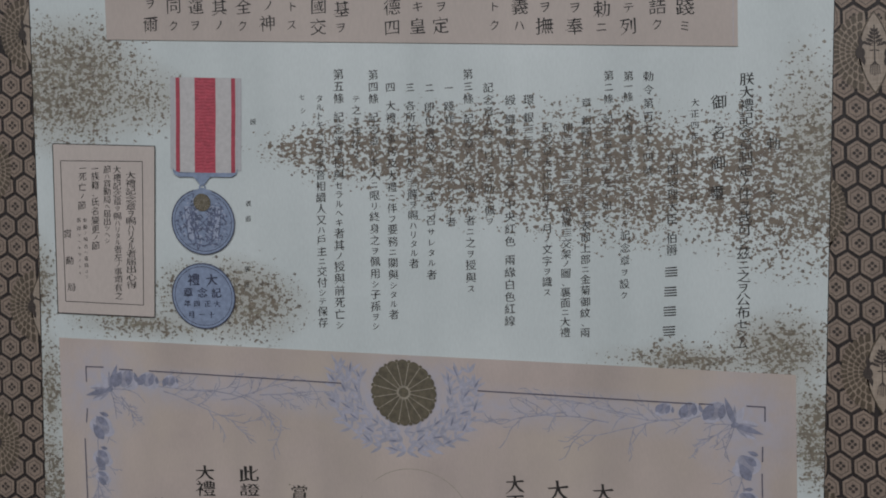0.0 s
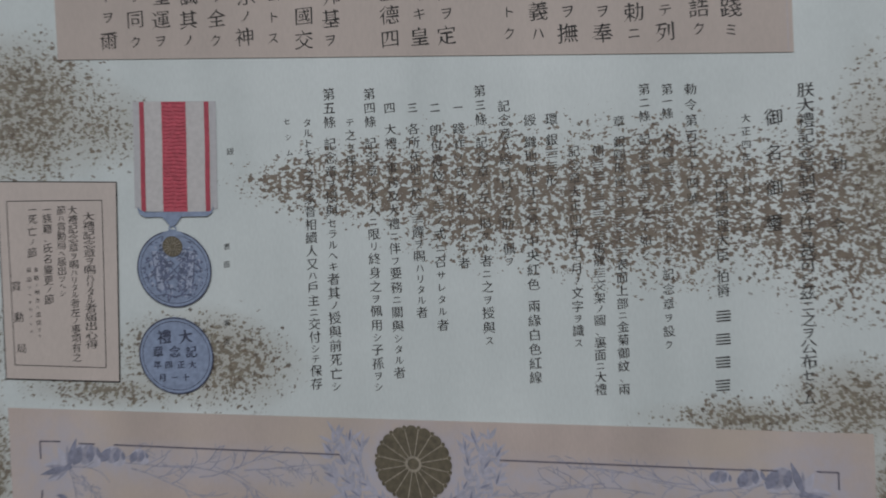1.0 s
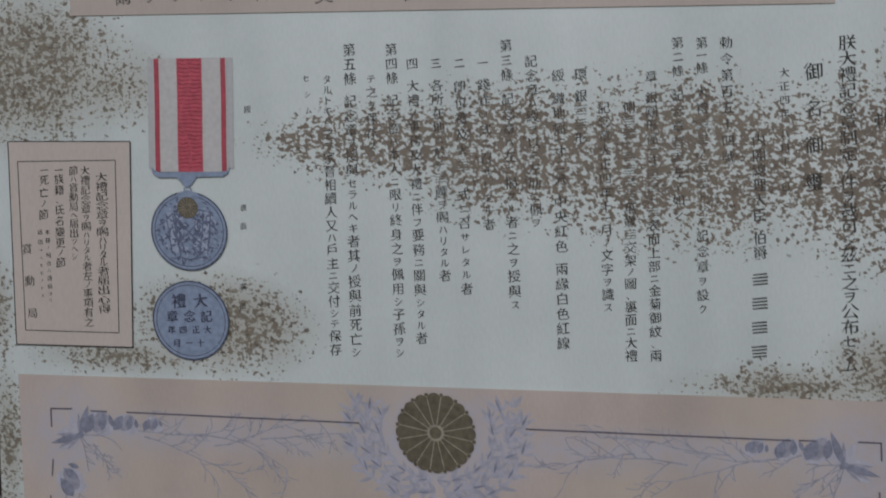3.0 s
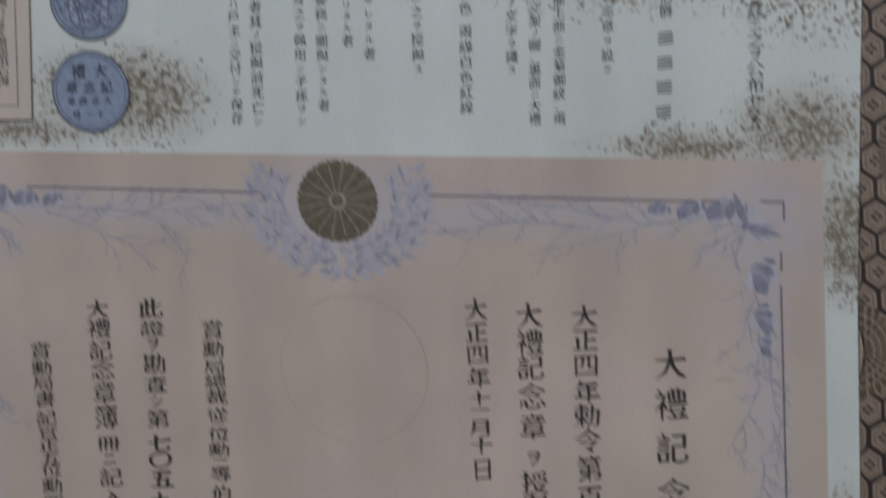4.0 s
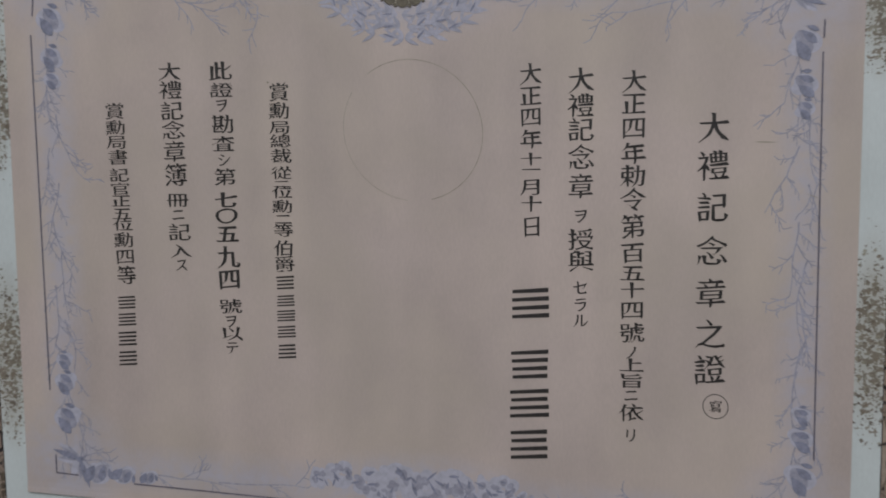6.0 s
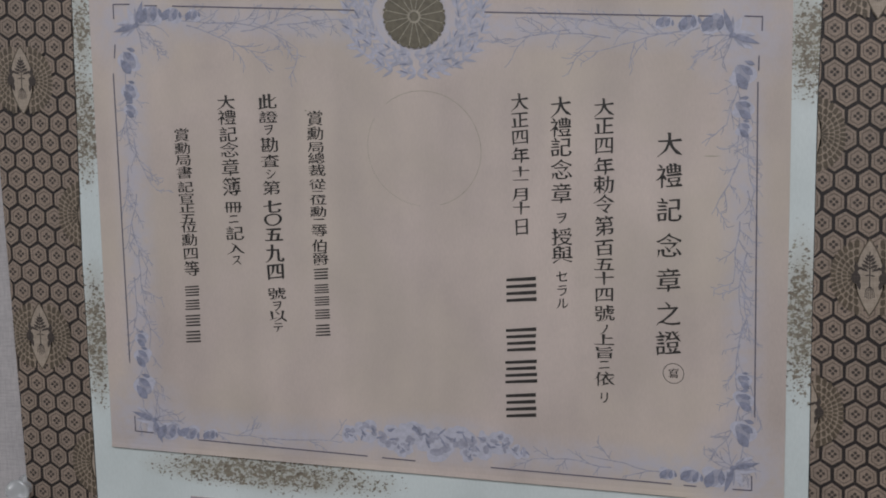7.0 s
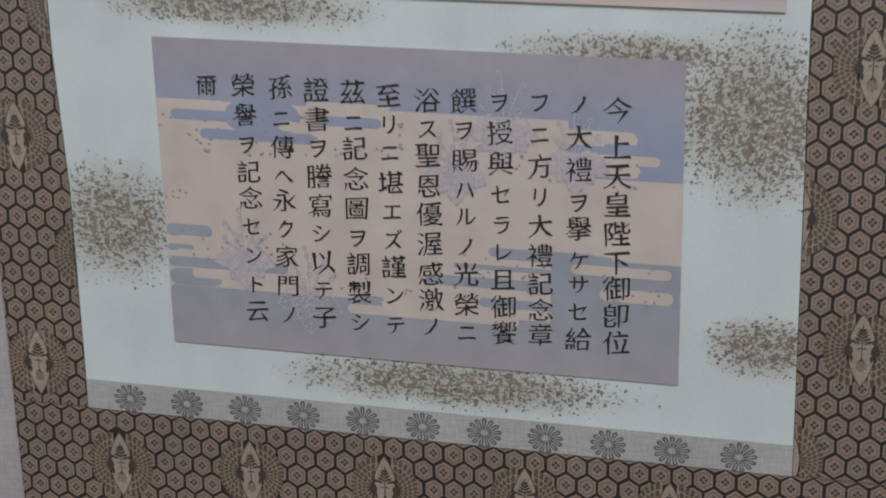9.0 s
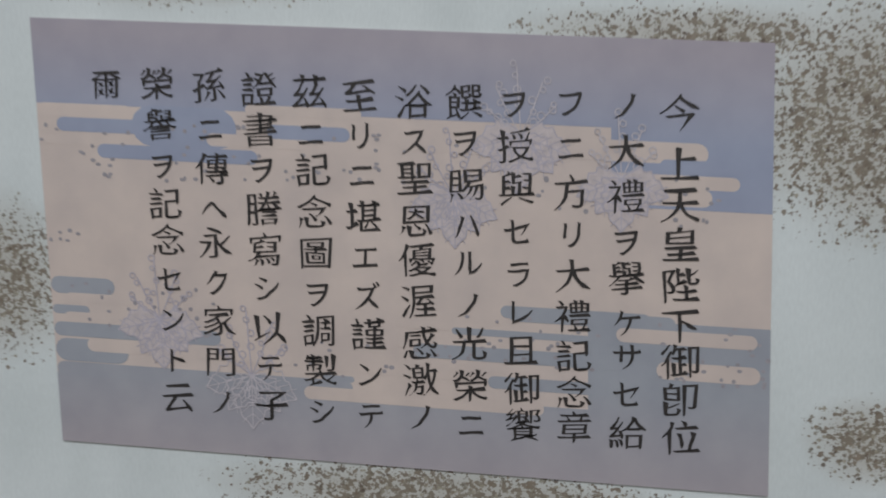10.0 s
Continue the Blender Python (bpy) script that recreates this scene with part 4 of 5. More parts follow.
random.seed(11)
for name, runs in (
        ("upper_spray", [(BL + 0.030, BT - 0.006, -0.12, 0.052), (BL + 0.060, BT - 0.008, 0.02, 0.055), (BL + 0.10, BT - 0.009, -0.05, 0.04), (BL + 0.045, BT - 0.010, -0.14, 0.048), (BL + 0.078, BT - 0.013, 0.10, 0.05), (BR - 0.045, BT - 0.010, math.pi + 0.14, 0.048), (BR - 0.078, BT - 0.013, math.pi - 0.10, 0.05), (BR - 0.028, BT - 0.006, math.pi + 0.12, 0.052), (BR - 0.060, BT - 0.008, math.pi, 0.055), (BR - 0.10, BT - 0.009, math.pi + 0.05, 0.035), (BL + 0.020, BT - 0.014, -0.8, 0.016), (BR - 0.020, BT - 0.014, math.pi + 0.8, 0.018)]),
        ("side_spray", [(BL + 0.005 + 0.004 * (k % 2), BT - 0.026 - 0.0168 * k, -math.pi / 2 + (0.22, -0.12, 0.05)[k % 3], 0.034) for k in range(13)]),
        ("side_spray", [(BR - 0.006 - 0.004 * (k % 2), BT - 0.026 - 0.0168 * k, -math.pi / 2 - (0.22, -0.12, 0.05)[k % 3], 0.034) for k in range(13)]),
        ("lower_spray", [(BL + 0.045, BB + 0.006, 0.1, 0.05), (BL + 0.085, BB + 0.005, 0.05, 0.045), (BR - 0.045, BB + 0.006, math.pi - 0.1, 0.05), (BR - 0.08, BB + 0.005, math.pi - 0.05, 0.045)])):
    twigs = Shape(0.00102)
    for run in runs:
        spray(*run, twigs)
    twigs.part(name, TWIG, cert, "pale blue bare twigs", "stuff")

for cu, cv, su, sv in ((BL, BT, 1, -1), (BR, BT, -1, -1), (BL, BB, 1, 1), (BR, BB, -1, 1)):
    pad, petal, knot, blade = Shape(0.00107), Shape(0.00114), Shape(0.00121), Shape(0.00128)
    o = (cu + su * 0.0138, cv + sv * 0.0105)

    def turned(t):
        return math.atan2(-sv * math.sin(radians(t)), su * math.cos(radians(t)))

    blade.leaf(o[0], o[1], 0.0150, 0.0034, turned(72))
    blade.leaf(o[0], o[1], 0.0150, 0.0032, turned(196))
    for t, length, width in ((58, 0.0140, 0.0050), (118, 0.0110, 0.0046), (176, 0.0125, 0.0046), (214, 0.0130, 0.0050)):
        pad.leaf(o[0], o[1], length, width, turned(t))
    for t, length, width in ((92, 0.0105, 0.0020), (180, 0.0120, 0.0022), (210, 0.0125, 0.0020), (226, 0.0095, 0.0016)):
        petal.leaf(o[0], o[1], length, width, turned(t))
    knot.disc(o[0], o[1], 0.0020, 0.0014, 12, 0.5)
    for along, ways in ((1, (0.0225, 0.0360, 0.0490)), (0, (0.0310, 0.0490, 0.0600))):
        for k, q in enumerate(ways):
            r0 = 0.0058 - 0.0011 * k
            c = (cu + su * (q if along else 0.0075), cv + sv * (0.0040 if along else q))
            pad.disc(c[0], c[1], r0 * 1.15, r0 * 0.9, 16, random.uniform(-0.3, 0.3))
            pad.disc(c[0] + su * r0 * 0.6, c[1] + sv * r0 * 0.5, r0 * 0.8, r0 * 0.6, 14, random.uniform(-0.3, 0.3))
            lean = random.uniform(-15, 15) + (0 if along else 80)
            petal.disc(c[0] + su * r0 * 0.2, c[1], r0 * 0.95, r0 * 0.6, 14, radians(lean + 50))
            for off, length, width, t in ((-0.70, 1.8, 1.0, 55), (0.45, 1.5, 0.70, 75), (1.15, 1.0, 0.42, 95)):
                a = radians(lean + t)
                m = (c[0] + off * r0 * math.cos(radians(lean)) - 0.5 * length * r0 * math.cos(a), c[1] + off * r0 * math.sin(radians(lean)) - 0.5 * length * r0 * math.sin(a))
                knot.leaf(m[0], m[1], length * r0, width * r0, a)
    for t in (286, 322, 352):
        spray(o[0], o[1], turned(t), 0.017, petal, 1)
    part_ob = blade.part("corner_bow", MIDBLUE, cert, "slate-blue leaf bow in the corner")
    pad.part("corner_bloom", BLOOM, part_ob, kind="stuff")
    petal.part("corner_petal", PETAL, part_ob, kind="stuff")
    knot.part("corner_leaf", MIDBLUE, part_ob, kind="stuff")

wreath, wreath_mid, wreath_dark = Shape(0.00107), Shape(0.00114), Shape(0.00121)
for side in (-1, 1):
    for radius, size, n in ((0.0255, 0.0070, 14), (0.0320, 0.0085, 17), (0.0385, 0.0080, 16)):
        for k in range(n):
            t = radians(-88 + 110 * k / (n - 1) + random.uniform(-4, 4))
            u, v = -0.0038 + side * radius * math.cos(t), -0.0205 + 0.82 * radius * math.sin(t)
            along = math.atan2(0.75 * math.cos(t) + 0.25, -side * math.sin(t) + side * 0.35)
            for turn in (-0.8, 0.0, 0.7):
                length = size * random.uniform(0.65, 1.05)
                random.choice((wreath, wreath, wreath_mid)).leaf(u, v, length, size * random.uniform(0.16, 0.27), along + turn * side + random.uniform(-0.25, 0.25))
            if k % 3 == 1:
                wreath_dark.leaf(u, v, size * 0.7, size * 0.12, along + random.uniform(-0.6, 0.6))
wreath.part("wreath", WREATH, cert, "pale blue leaf wreath under the crest", "stuff")
wreath_mid.part("wreath_leaf", PALE, cert, kind="stuff")
wreath_dark.part("wreath_shade", MIDBLUE, cert, kind="stuff")
peony, peony_mid, peony_dark = Shape(0.00107), Shape(0.00114), Shape(0.00121)
for cu, cv, size in ((-0.049, -0.2625, 0.007), (-0.038, -0.2600, 0.010), (-0.025, -0.2630, 0.011), (-0.011, -0.2600, 0.011), (0.003, -0.2645, 0.014), (0.016, -0.2600, 0.011), (0.028, -0.2630, 0.011), (0.040, -0.2605, 0.010), (0.051, -0.2645, 0.007), (-0.017, -0.2685, 0.007), (0.022, -0.2690, 0.007)):
    for k in range(11):
        t = random.uniform(0, 6.28)
        peony.disc(cu + 0.45 * size * math.cos(t), cv + 0.38 * size * math.sin(t), size * random.uniform(0.3, 0.5), size * random.uniform(0.2, 0.34), 12, random.uniform(0, 3.1))
    for k in range(6):
        t = random.uniform(0, 6.28)
        peony_mid.disc(cu + 0.4 * size * math.cos(t), cv + 0.34 * size * math.sin(t), size * random.uniform(0.14, 0.32), size * random.uniform(0.09, 0.18), 12, random.uniform(0, 3.1))
    for k in range(4):
        t = random.uniform(0, 6.28)
        peony_dark.leaf(cu + 0.4 * size * math.cos(t), cv + 0.35 * size * math.sin(t), size * random.uniform(0.3, 0.6), size * random.uniform(0.08, 0.16), random.uniform(0, 6.28))
peony.part("bloom", BLOOM, cert, "pale blue blooms on the lower border", "stuff")
peony_mid.part("bloom_petal", PETAL, cert, kind="stuff")
peony_dark.part("bloom_shade", MIDBLUE, cert, kind="stuff")

# the sixteen-petalled crest
CU, CV, CRAD = -0.0040, -0.0201, 0.0180
ground = Shape(0.00150)
ground.disc(CU, CV, CRAD * 0.955, n=48)
crest = ground.part("crest", WATERMARK, cert, "tarnished gold sixteen-petalled crest")
for k in range(16):
    t = math.pi / 2 + 2 * math.pi * k / 16
    w = math.pi / 16
    petal, tip = Shape(0.00158), Shape(0.00155)
    r_tip = 0.165 * CRAD
    pts = [(CU + r * math.cos(t + s * a), CV + r * math.sin(t + s * a)) for r, s, a in ((0.21 * CRAD, -1, w * 0.72), (0.5 * CRAD, -1, w * 0.88), (0.83 * CRAD, -1, w * 0.92))]
    pts += [(CU + 0.83 * CRAD * math.cos(t) + r_tip * math.cos(t + a), CV + 0.83 * CRAD * math.sin(t) + r_tip * math.sin(t + a)) for a in np.linspace(-1.45, 1.45, 8)]
    pts += [(CU + r * math.cos(t + s * a), CV + r * math.sin(t + s * a)) for r, s, a in ((0.83 * CRAD, 1, w * 0.92), (0.5 * CRAD, 1, w * 0.88), (0.21 * CRAD, 1, w * 0.72))]
    petal.poly(pts)
    petal.part("petal", OLIVE, crest)
    tip.disc(CU + 0.955 * CRAD * math.cos(t + w), CV + 0.955 * CRAD * math.sin(t + w), 0.0009, n=8)
    tip.part("petal_tip", OLIVE, crest)
eye = Shape(0.0016)
eye.disc(CU, CV, CRAD * 0.145, n=20)
eye.part("crest_eye", OLIVE, crest)

seal = Shape(0.00106)
seal.ring(-0.0004, -0.0940, 0.0326, 0.0003, 60, -75, 130), seal.ring(-0.0004, -0.0940, 0.0326, 0.0002, 40, 150, 265)
seal.part("seal_ring", WATERMARK, cert, "faint blind-stamped seal ring")
circle = Shape(0.0011)
circle.ring(0.1369, -0.2132, 0.0056, 0.0004, 28)
circle.part("copy_mark", SOFT_INK, cert, "small ringed copy mark")
CERTIFICATE_GRANT = [
    ("大禮記念章之證", 0.1356, -0.0867, 0.1340, -0.1963, 0.0143, (17.1, 18.6, 19.7, 19.3, 18.7, 16.2)),
    ("大正四年勅令第百五十四號ノ上旨ニ依リ", 0.1006, -0.0676, 0.0990, -0.2296, 0.0117, (10.2, 10.7, 11.5, 10.1, 10.8, 12.1, 12.1, 9.3, 7.8, 9.1, 10.5, 9.2, 5.7, 7.4, 6.7, 8.2, 10.6)),
    ("大禮記念章ヲ授與セラル", 0.0770, -0.0679, 0.0763, -0.1776, 0.0122, (11.5, 10.8, 12.5, 13.3, 13.4, 10.9, 9.8, 12.3, 7.9, 7.3)),
    ("大正四年十一月十日", 0.0543, -0.0660, 0.0542, -0.1356, 0.0106, (10.1, 9.4, 10.2, 9.0, 4.9, 7.8, 7.8, 10.5)),
    ("____", 0.0534, -0.1712, 0.0521, -0.2378, 0.0191, (28.6, 18.4, 19.5)),
]
CERTIFICATE_OFFICE = [
    ("賞勳局總裁從二位勳二等伯爵", -0.0637, -0.0787, -0.0632, -0.1599, 0.0105, (8.7, 7.7, 6.5, 7.0, 8.0, 5.3, 3.8, 6.8, 6.1, 5.3, 8.4, 7.6)),
    ("_____", -0.0631, -0.1688, -0.0631, -0.2020, 0.0094, (8.7, 7.2, 7.7, 9.5)),
    ("此證ヲ勘査シ第七〇五九四號ヲ以テ", -0.0919, -0.0699, -0.0903, -0.2021, 0.0118, (9.0, 7.0, 9.0, 9.3, 7.5, 8.2, 10.9, 7.7, 8.7, 10.9, 10.8, 13.1, 7.1, 6.1, 6.9)),
    ("大禮記念章簿冊ニ記入ス", -0.1171, -0.0710, -0.1144, -0.1634, 0.0118, (8.8, 9.8, 9.1, 10.4, 11.1, 12.1, 6.9, 8.5, 9.1, 6.8)),
    ("賞勳局書記官正五位勳四等", -0.1454, -0.0909, -0.1426, -0.1701, 0.0105, (7.9, 6.9, 7.4, 8.5, 6.7, 5.9, 6.2, 5.4, 7.3, 8.1, 9.1)),
    ("____", -0.1430, -0.1835, -0.1435, -0.2111, 0.0098, (8.4, 9.5, 9.8)),
    ("寫", 0.1369, -0.2132, 0.1369, -0.2135, 0.0061, ()),
]
for text, u0, v0, u1, v1, s, gaps in CERTIFICATE_GRANT + CERTIFICATE_OFFICE:
    column(text, u0, v0, u1, v1, s, 0.00112, INK, cert, bold=0.018, tall=1.0, small=0.6, bolds="七〇五九四" if "勘" in text else "", gaps=gaps)
for u, v, length, width, turn in ((0.1530, -0.0925, 0.010, 0.0006, 0.03), (0.1760, -0.1145, 0.006, 0.0004, -0.3), (-0.0696, -0.0745, 0.0014, 0.0009, 0.1)):
    tear = Shape(0.00106)
    tear.leaf(u, v, length, width, turn)
    tear.part("surface_scuff", WATERMARK, cert)

# ---- the lower dedication sheet ----
dedication = thing("dedication_sheet", 0, -0.489, 0.001, "cream and slate-blue cloud-patterned sheet with black brush writing", "document")
LL, LR = between([(-0.30, -0.1500), (-0.49, -0.1470)]), between([(-0.30, 0.1463), (-0.49, 0.1469)])
LT, LB = -0.3097, -0.4874


def mist(u, v):
    k = 0.5 + 0.5 * noise.noise(Vector((u * 20, v * 30, 1.7)))
    return (0.55 + 0.03 * k, 0.465 + 0.03 * k, 0.42 + 0.03 * k)


def upper(u, v):
    k = min(1.0, max(0.0, (v + 0.350) / 0.035))
    w = 0.008 * noise.noise(Vector((u * 25, v * 25, 4.0)))
    lo, hi = (0.288, 0.32, 0.42), (0.355, 0.325, 0.365)
    return tuple(a + (b - a) * k + w for a, b in zip(lo, hi))


def lower(u, v):
    k = min(1.0, max(0.0, (v + 0.488) / 0.04))
    w = 0.008 * noise.noise(Vector((u * 25, v * 25, 7.0)))
    lo, hi = (0.365, 0.335, 0.360), (0.312, 0.330, 0.368)
    return tuple(a + (b - a) * k + w for a, b in zip(lo, hi))


sheet("sheet", TONE, dedication, LL, LR, LT, LB, 0.0010, 0.0009, 0.004, [("tone", mist)])
sheet("upper_mist", TONE, dedication, LL, LR, LT, -0.3442, 0.00106, 0.00005, 0.004, [("tone", upper)], "slate-blue mist band")
sheet("upper_mist", TONE, dedication, lambda v: 0.085, LR, -0.3442, -0.3748, 0.00106, 0.00005, 0.004, [("tone", upper)])
sheet("lower_mist", TONE, dedication, LL, LR, -0.4573, LB, 0.00106, 0.00005, 0.004, [("tone", lower)], "grey-blue mist band")
sheet("lower_mist", TONE, dedication, lambda v: 0.0759, LR, -0.4200, -0.4573, 0.00106, 0.00005, 0.004, [("tone", lower)])


def tongue(name, u0, u1, v, h, shade, d):
    s = Shape(d)
    s.stadium(u0, u1, v, h)
    ob = s.part(name, TONE, dedication)
    c = shade((u0 + u1) / 2, v)
    ob.data.attributes.new("tone", "FLOAT_COLOR", "POINT").data.foreach_set("color", [q for _ in ob.data.vertices for q in (*c, 1.0)])


LAYER = 0.00107
UPPER_MIST = [
    (-0.1549, -0.1086, -0.3467, 0.0056, mist),
    (-0.1411, -0.0933, -0.3524, 0.0058, upper),
    (-0.1521, -0.1027, -0.3590, 0.0037, mist),
    (-0.1242, -0.0565, -0.3627, 0.0058, upper),
    (-0.0610, -0.0134, -0.3434, 0.0041, mist),
    (-0.1090, -0.0648, -0.3517, 0.0165, upper),
    (-0.0776, -0.0323, -0.3561, 0.0052, mist),
    (-0.0522, -0.0183, -0.3518, 0.0057, upper),
    (-0.0001, 0.1221, -0.3530, 0.0082, mist),
    (0.1036, 0.1322, -0.3581, 0.0052, upper),
    (0.0803, 0.1342, -0.3641, 0.0053, mist),
    (0.0671, 0.1238, -0.3700, 0.0071, mist),
]
LEFT_MIST = [
    (-0.1490, -0.0200, -0.4555, 0.0060, lower),
    (-0.1499, -0.1200, -0.4197, 0.0072, lower),
    (-0.1415, -0.1068, -0.4249, 0.0041, mist),
    (-0.1493, -0.1315, -0.4301, 0.0039, lower),
    (-0.1428, -0.0974, -0.4334, 0.0048, mist),
    (-0.1487, -0.0752, -0.4385, 0.0061, lower),
    (-0.1492, -0.1154, -0.4473, 0.0098, lower),
    (-0.1334, -0.0447, -0.4446, 0.0058, mist),
    (-0.0324, -0.0193, -0.4518, 0.0026, lower),
]
RIGHT_MIST = [
    (0.0411, 0.1003, -0.4194, 0.0050, lower),
    (-0.0018, 0.0603, -0.4266, 0.0040, mist),
    (0.0213, 0.0892, -0.4285, 0.0028, lower),
    (-0.0020, 0.0499, -0.4343, 0.0047, mist),
    (0.0054, 0.0892, -0.4375, 0.0058, lower),
    (-0.0354, 0.0441, -0.4466, 0.0045, mist),
    (0.0357, 0.0893, -0.4487, 0.0051, lower),
    (-0.0406, 0.0583, -0.4585, 0.0055, mist),
    (0.0443, 0.1102, -0.4204, 0.0055, lower),
    (0.0870, 0.1418, -0.4258, 0.0057, mist),
    (0.0803, 0.1272, -0.4338, 0.0053, lower),
    (0.1028, 0.1431, -0.4391, 0.0071, mist),
]
for u0, u1, v, h, shade in UPPER_MIST + LEFT_MIST + RIGHT_MIST:
    LAYER += 0.000002
    tongue("mist_tongue", max(u0, LL(v) + 0.0002), min(u1, LR(v) - 0.0002), v, h, shade, LAYER)
random.seed(3)
dots = Shape(0.00116)
for cu, cv, ru, rv, n in ((-0.10, -0.362, 0.05, 0.012, 26), (0.0, -0.362, 0.05, 0.012, 22), (0.09, -0.372, 0.04, 0.010, 14), (-0.11, -0.428, 0.035, 0.012, 18), (0.05, -0.432, 0.035, 0.012, 22), (0.125, -0.432, 0.022, 0.012, 20), (-0.14, -0.40, 0.008, 0.012, 4), (-0.02, -0.444, 0.03, 0.008, 8)):
    for k in range(n * 3 // 2):
        dots.disc(cu + random.uniform(-ru, ru), cv + random.uniform(-rv, rv), random.uniform(0.0007, 0.0012), random.uniform(0.0006, 0.001), 7)
dots.part("speckle", DOT, dedication, "small grey speckles", "stuff")


def paulownia(u, v, s, leaf_ink, flower_ink, washed):
    """Broad lobed leaves with veins under loose spikes of bell flowers, in thin line."""
    wash, lines, bells = Shape(0.00122), Shape(0.00131), Shape(0.00131)
    for t, size in ((200, 1.0), (340, 1.0), (270, 1.1), (234, 0.9), (306, 0.9)):
        a, n = radians(t + random.uniform(-6, 6)), 14
        c, q = math.cos(a), math.sin(a)

        def spot(x, y):
            return u + c * x - q * y, v + q * x + c * y

        edge = [(s * 0.56 * size * i / n, s * 0.20 * size * math.sin(math.pi * (i / n) ** 0.72) * (1 + 0.15 * math.sin(i * 1.9 + t))) for i in range(n + 1)]
        wash.rise += 3e-6
        wash.poly([spot(x, y) for x, y in edge] + [spot(x, -y) for x, y in edge[-2:0:-1]], wash.d + wash.rise)
        for side in (-1, 1):
            lines.line([spot(x, y * side) for x, y in edge], 0.00055)
            for k in (0.10, 0.20, 0.30, 0.40):
                x = s * size * k
                lines.line([spot(x, 0), spot(x + 0.05 * s, side * 0.06 * s * size), spot(x + 0.11 * s, side * 0.11 * s * size)], 0.00045, 0.00030)
        lines.line([spot(0, 0), spot(s * 0.54 * size, 0)], 0.00055, 0.00035)
    for t, h in ((42, 0.50), (68, 0.62), (93, 0.74), (117, 0.58), (142, 0.46)):
        a = radians(t)
        bells.line([(u, v), (u + s * h * 0.6 * math.cos(a), v + s * h * 0.55 * math.sin(a)), (u + s * h * math.cos(a), v + s * h * math.sin(a))], 0.00048)
        for b in (0.45, 0.66, 0.86, 1.03):
            x, y = u + s * h * b * math.cos(a) + random.uniform(-0.05, 0.05) * s, v + s * h * b * math.sin(a)
            bells.ring(x, y, random.uniform(0.028, 0.042) * s, 0.00048, 8)
    part_ob = lines.part("paulownia_leaf", leaf_ink, dedication, "pale lilac paulownia leaf drawing")
    bells.part("paulownia_flower", flower_ink, part_ob)
    if washed:
        wash.part("paulownia_wash", WASH, part_ob)


for u, v, s, leaf_ink, flower_ink, washed in ((-0.101, -0.4320, 0.034, MAUVE, MAUVE, True), (-0.0625, -0.4530, 0.037, PALE_LINE, MAUVE, False), (0.0230, -0.3740, 0.034, MAUVE, MAUVE, True), (0.0500, -0.3490, 0.037, MAUVE, PALE_LINE, True), (0.0890, -0.3640, 0.034, MAUVE, PALE_LINE, True)):
    paulownia(u, v, s, leaf_ink, flower_ink, washed)
DEDICATION_OPENING = [
    ("今上天皇陛下御卽位", 0.1112, -0.3374, 0.1125, -0.4659, 0.0158, (19.5, 15.8, 15.7, 16.0, 16.2, 14.3, 15.5, 15.5)),
    ("ノ大禮ヲ擧ケサセ給", 0.0906, -0.3356, 0.0914, -0.4656, 0.0151, (17.4, 17.6, 17.8, 14.4, 18.1, 13.6, 15.2, 15.9)),
    ("フニ方リ大禮記念章", 0.0694, -0.3354, 0.0703, -0.4649, 0.0148, (17.3, 17.2, 16.8, 16.2, 16.6, 16.0, 15.0, 14.5)),
    ("ヲ授與セラレ且御饗", 0.0474, -0.3364, 0.0498, -0.4653, 0.015, (16.5, 16.6, 17.2, 17.0, 15.3, 15.6, 15.8, 14.9)),
    ("饌ヲ賜ハルノ光榮ニ", 0.0279, -0.3365, 0.0288, -0.4670, 0.0152, (15.9, 16.7, 16.4, 14.8, 17.3, 15.6, 17.5, 16.3)),
    ("浴ス聖恩優渥感激ノ", 0.0076, -0.3374, 0.0083, -0.4653, 0.0153, (15.5, 14.6, 16.9, 16.0, 16.8, 17.2, 15.2, 15.7)),
]
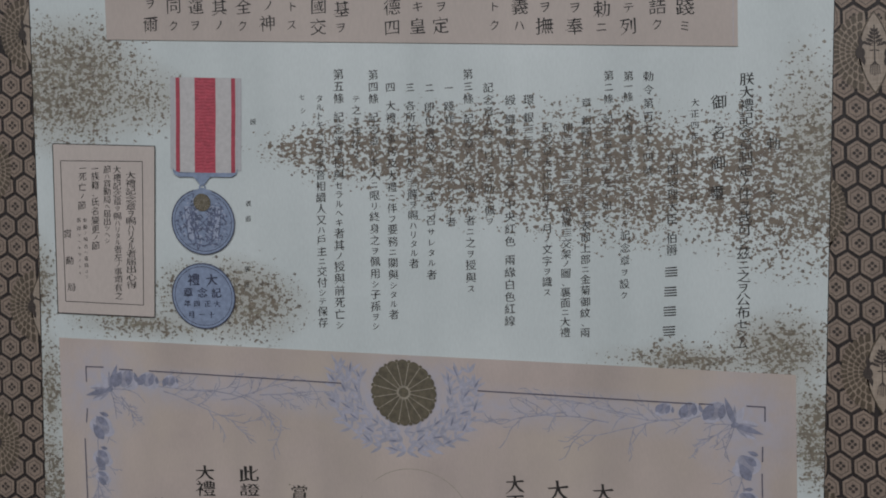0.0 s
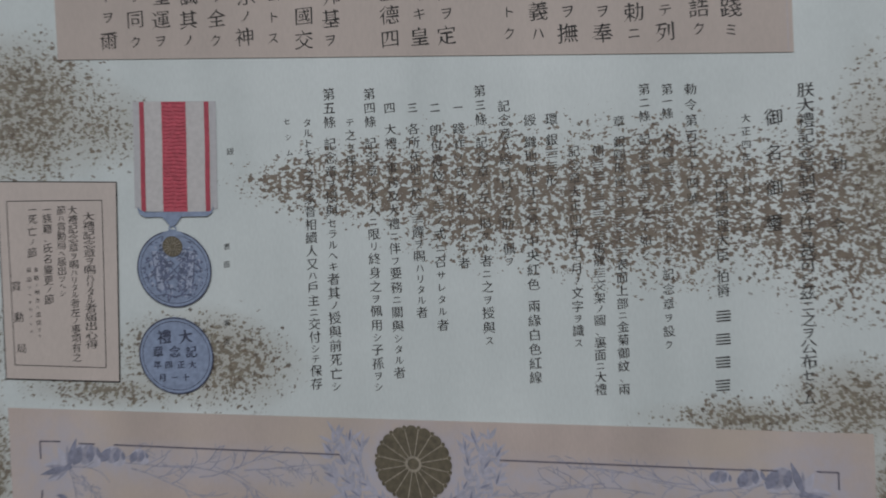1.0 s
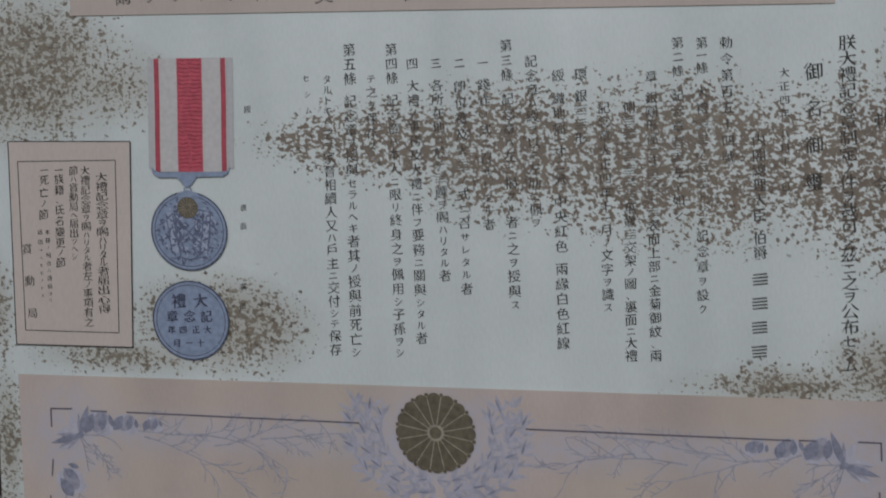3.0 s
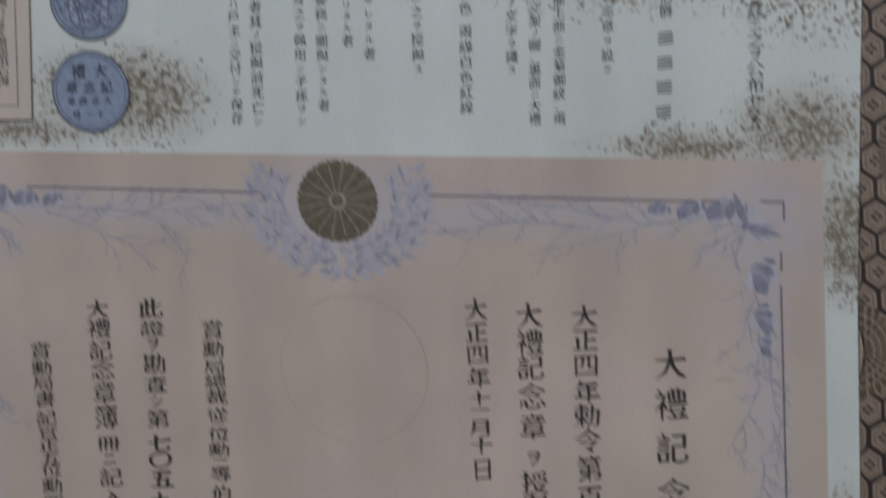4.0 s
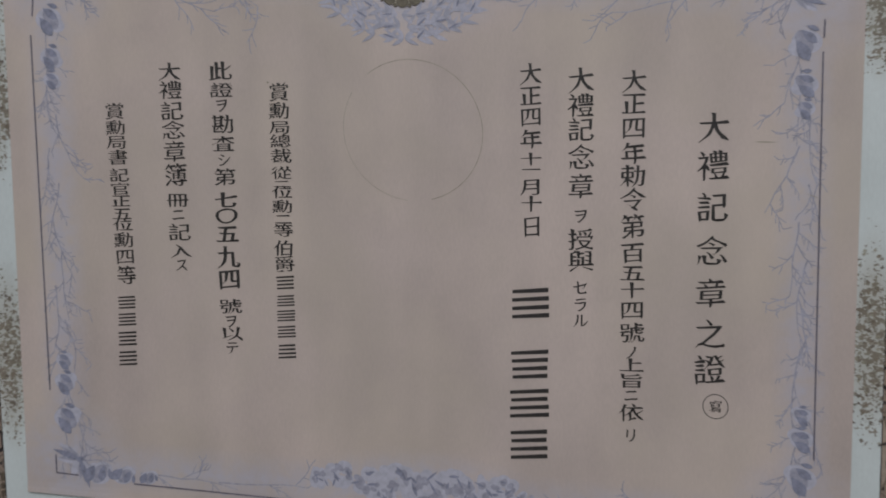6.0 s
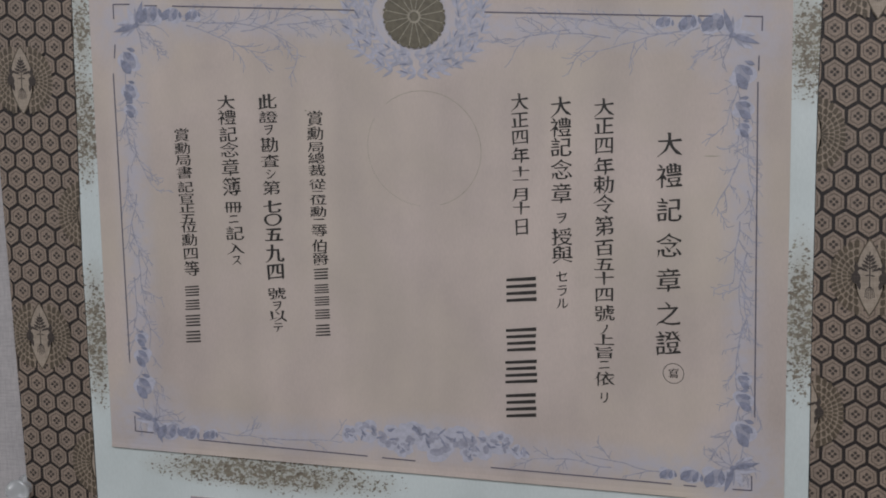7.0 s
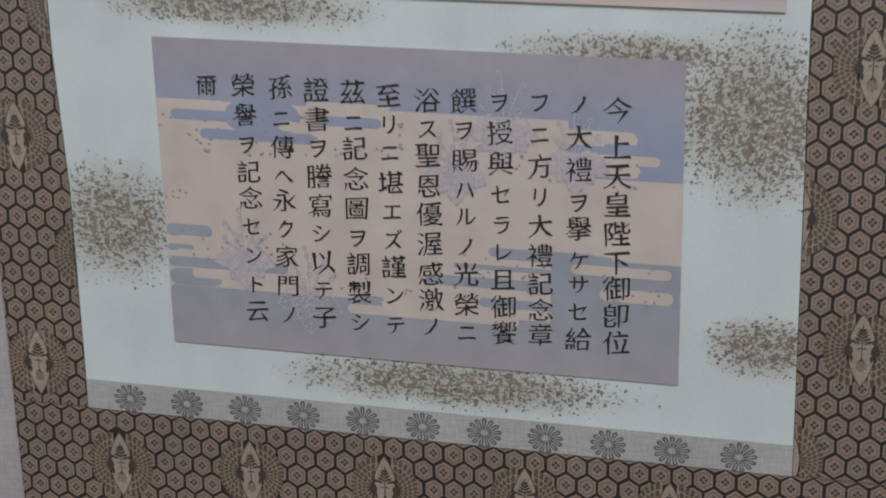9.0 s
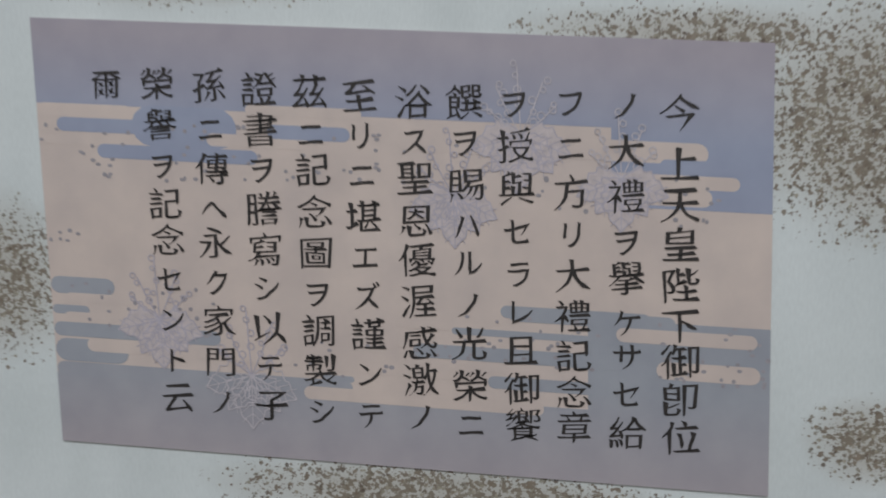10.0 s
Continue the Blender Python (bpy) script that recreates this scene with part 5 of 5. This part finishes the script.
DEDICATION_CLOSE = [
    ("至リニ堪エズ謹ンテ", -0.0140, -0.3360, -0.0126, -0.4661, 0.015, (15.6, 15.7, 17.0, 16.0, 16.3, 15.7, 16.4, 17.4)),
    ("茲ニ記念圖ヲ調製シ", -0.0341, -0.3351, -0.0332, -0.4660, 0.0152, (16.8, 14.2, 17.1, 16.6, 17.0, 15.2, 16.5, 17.5)),
    ("證書ヲ謄寫シ以テ子", -0.0551, -0.3350, -0.0544, -0.4649, 0.0154, (16.2, 15.9, 16.0, 16.9, 15.6, 16.6, 16.7, 16.0)),
    ("孫ニ傳ヘ永ク家門ノ", -0.0756, -0.3345, -0.0756, -0.4653, 0.0146, (17.2, 16.0, 16.6, 13.9, 16.5, 16.1, 17.2, 17.4)),
    ("榮譽ヲ記念セント云", -0.0971, -0.3344, -0.0948, -0.4645, 0.0147, (16.8, 16.3, 15.5, 15.1, 16.5, 16.7, 17.3, 15.9)),
    ("爾", -0.1188, -0.3356, -0.1188, -0.3358, 0.0130, ()),
]
for text, u0, v0, u1, v1, s, gaps in DEDICATION_OPENING + DEDICATION_CLOSE:
    column(text, u0, v0, u1, v1, s, 0.00142, INK, dedication, bold=0.011, small=0.80, tall=0.95, gaps=gaps)

# ---- the push pin in the wall ----
def lathe(name, profile, mat, parent, n=28):
    verts, faces = [], []
    for r, h in profile:
        verts += [(r * math.cos(2 * math.pi * i / n), -h, r * math.sin(2 * math.pi * i / n)) for i in range(n)]
    for j in range(len(profile) - 1):
        faces += [(j * n + i, j * n + (i + 1) % n, (j + 1) * n + (i + 1) % n, (j + 1) * n + i) for i in range(n)]
    faces += [tuple(range(n))[::-1], tuple((len(profile) - 1) * n + i for i in range(n))]
    me = bpy.data.meshes.new(name)
    me.from_pydata(verts, [], faces)
    me.materials.append(mat)
    for p in me.polygons:
        p.use_smooth = True
    ob = new(name, me)
    ob.parent = parent
    return ob


pin = thing("push_pin", -0.2594, -0.3147, 0.0, "clear plastic push pin stuck in the linen wall", "push pin")
pin.location.y = 0.0048
lathe("pin_head", [(r * 1.35, h * 1.25) for r, h in ((0.0020, 0.0), (0.0058, 0.0004), (0.0060, 0.0014), (0.0034, 0.0028), (0.0030, 0.0070), (0.0034, 0.0085), (0.0056, 0.0100), (0.0060, 0.0112), (0.0054, 0.0121), (0.0020, 0.0124))], GLASSY, pin)
lathe("needle", [(0.0004, -0.006), (0.0006, -0.001), (0.0006, 0.0105), (0.0003, 0.011)], STEEL, pin, 10)
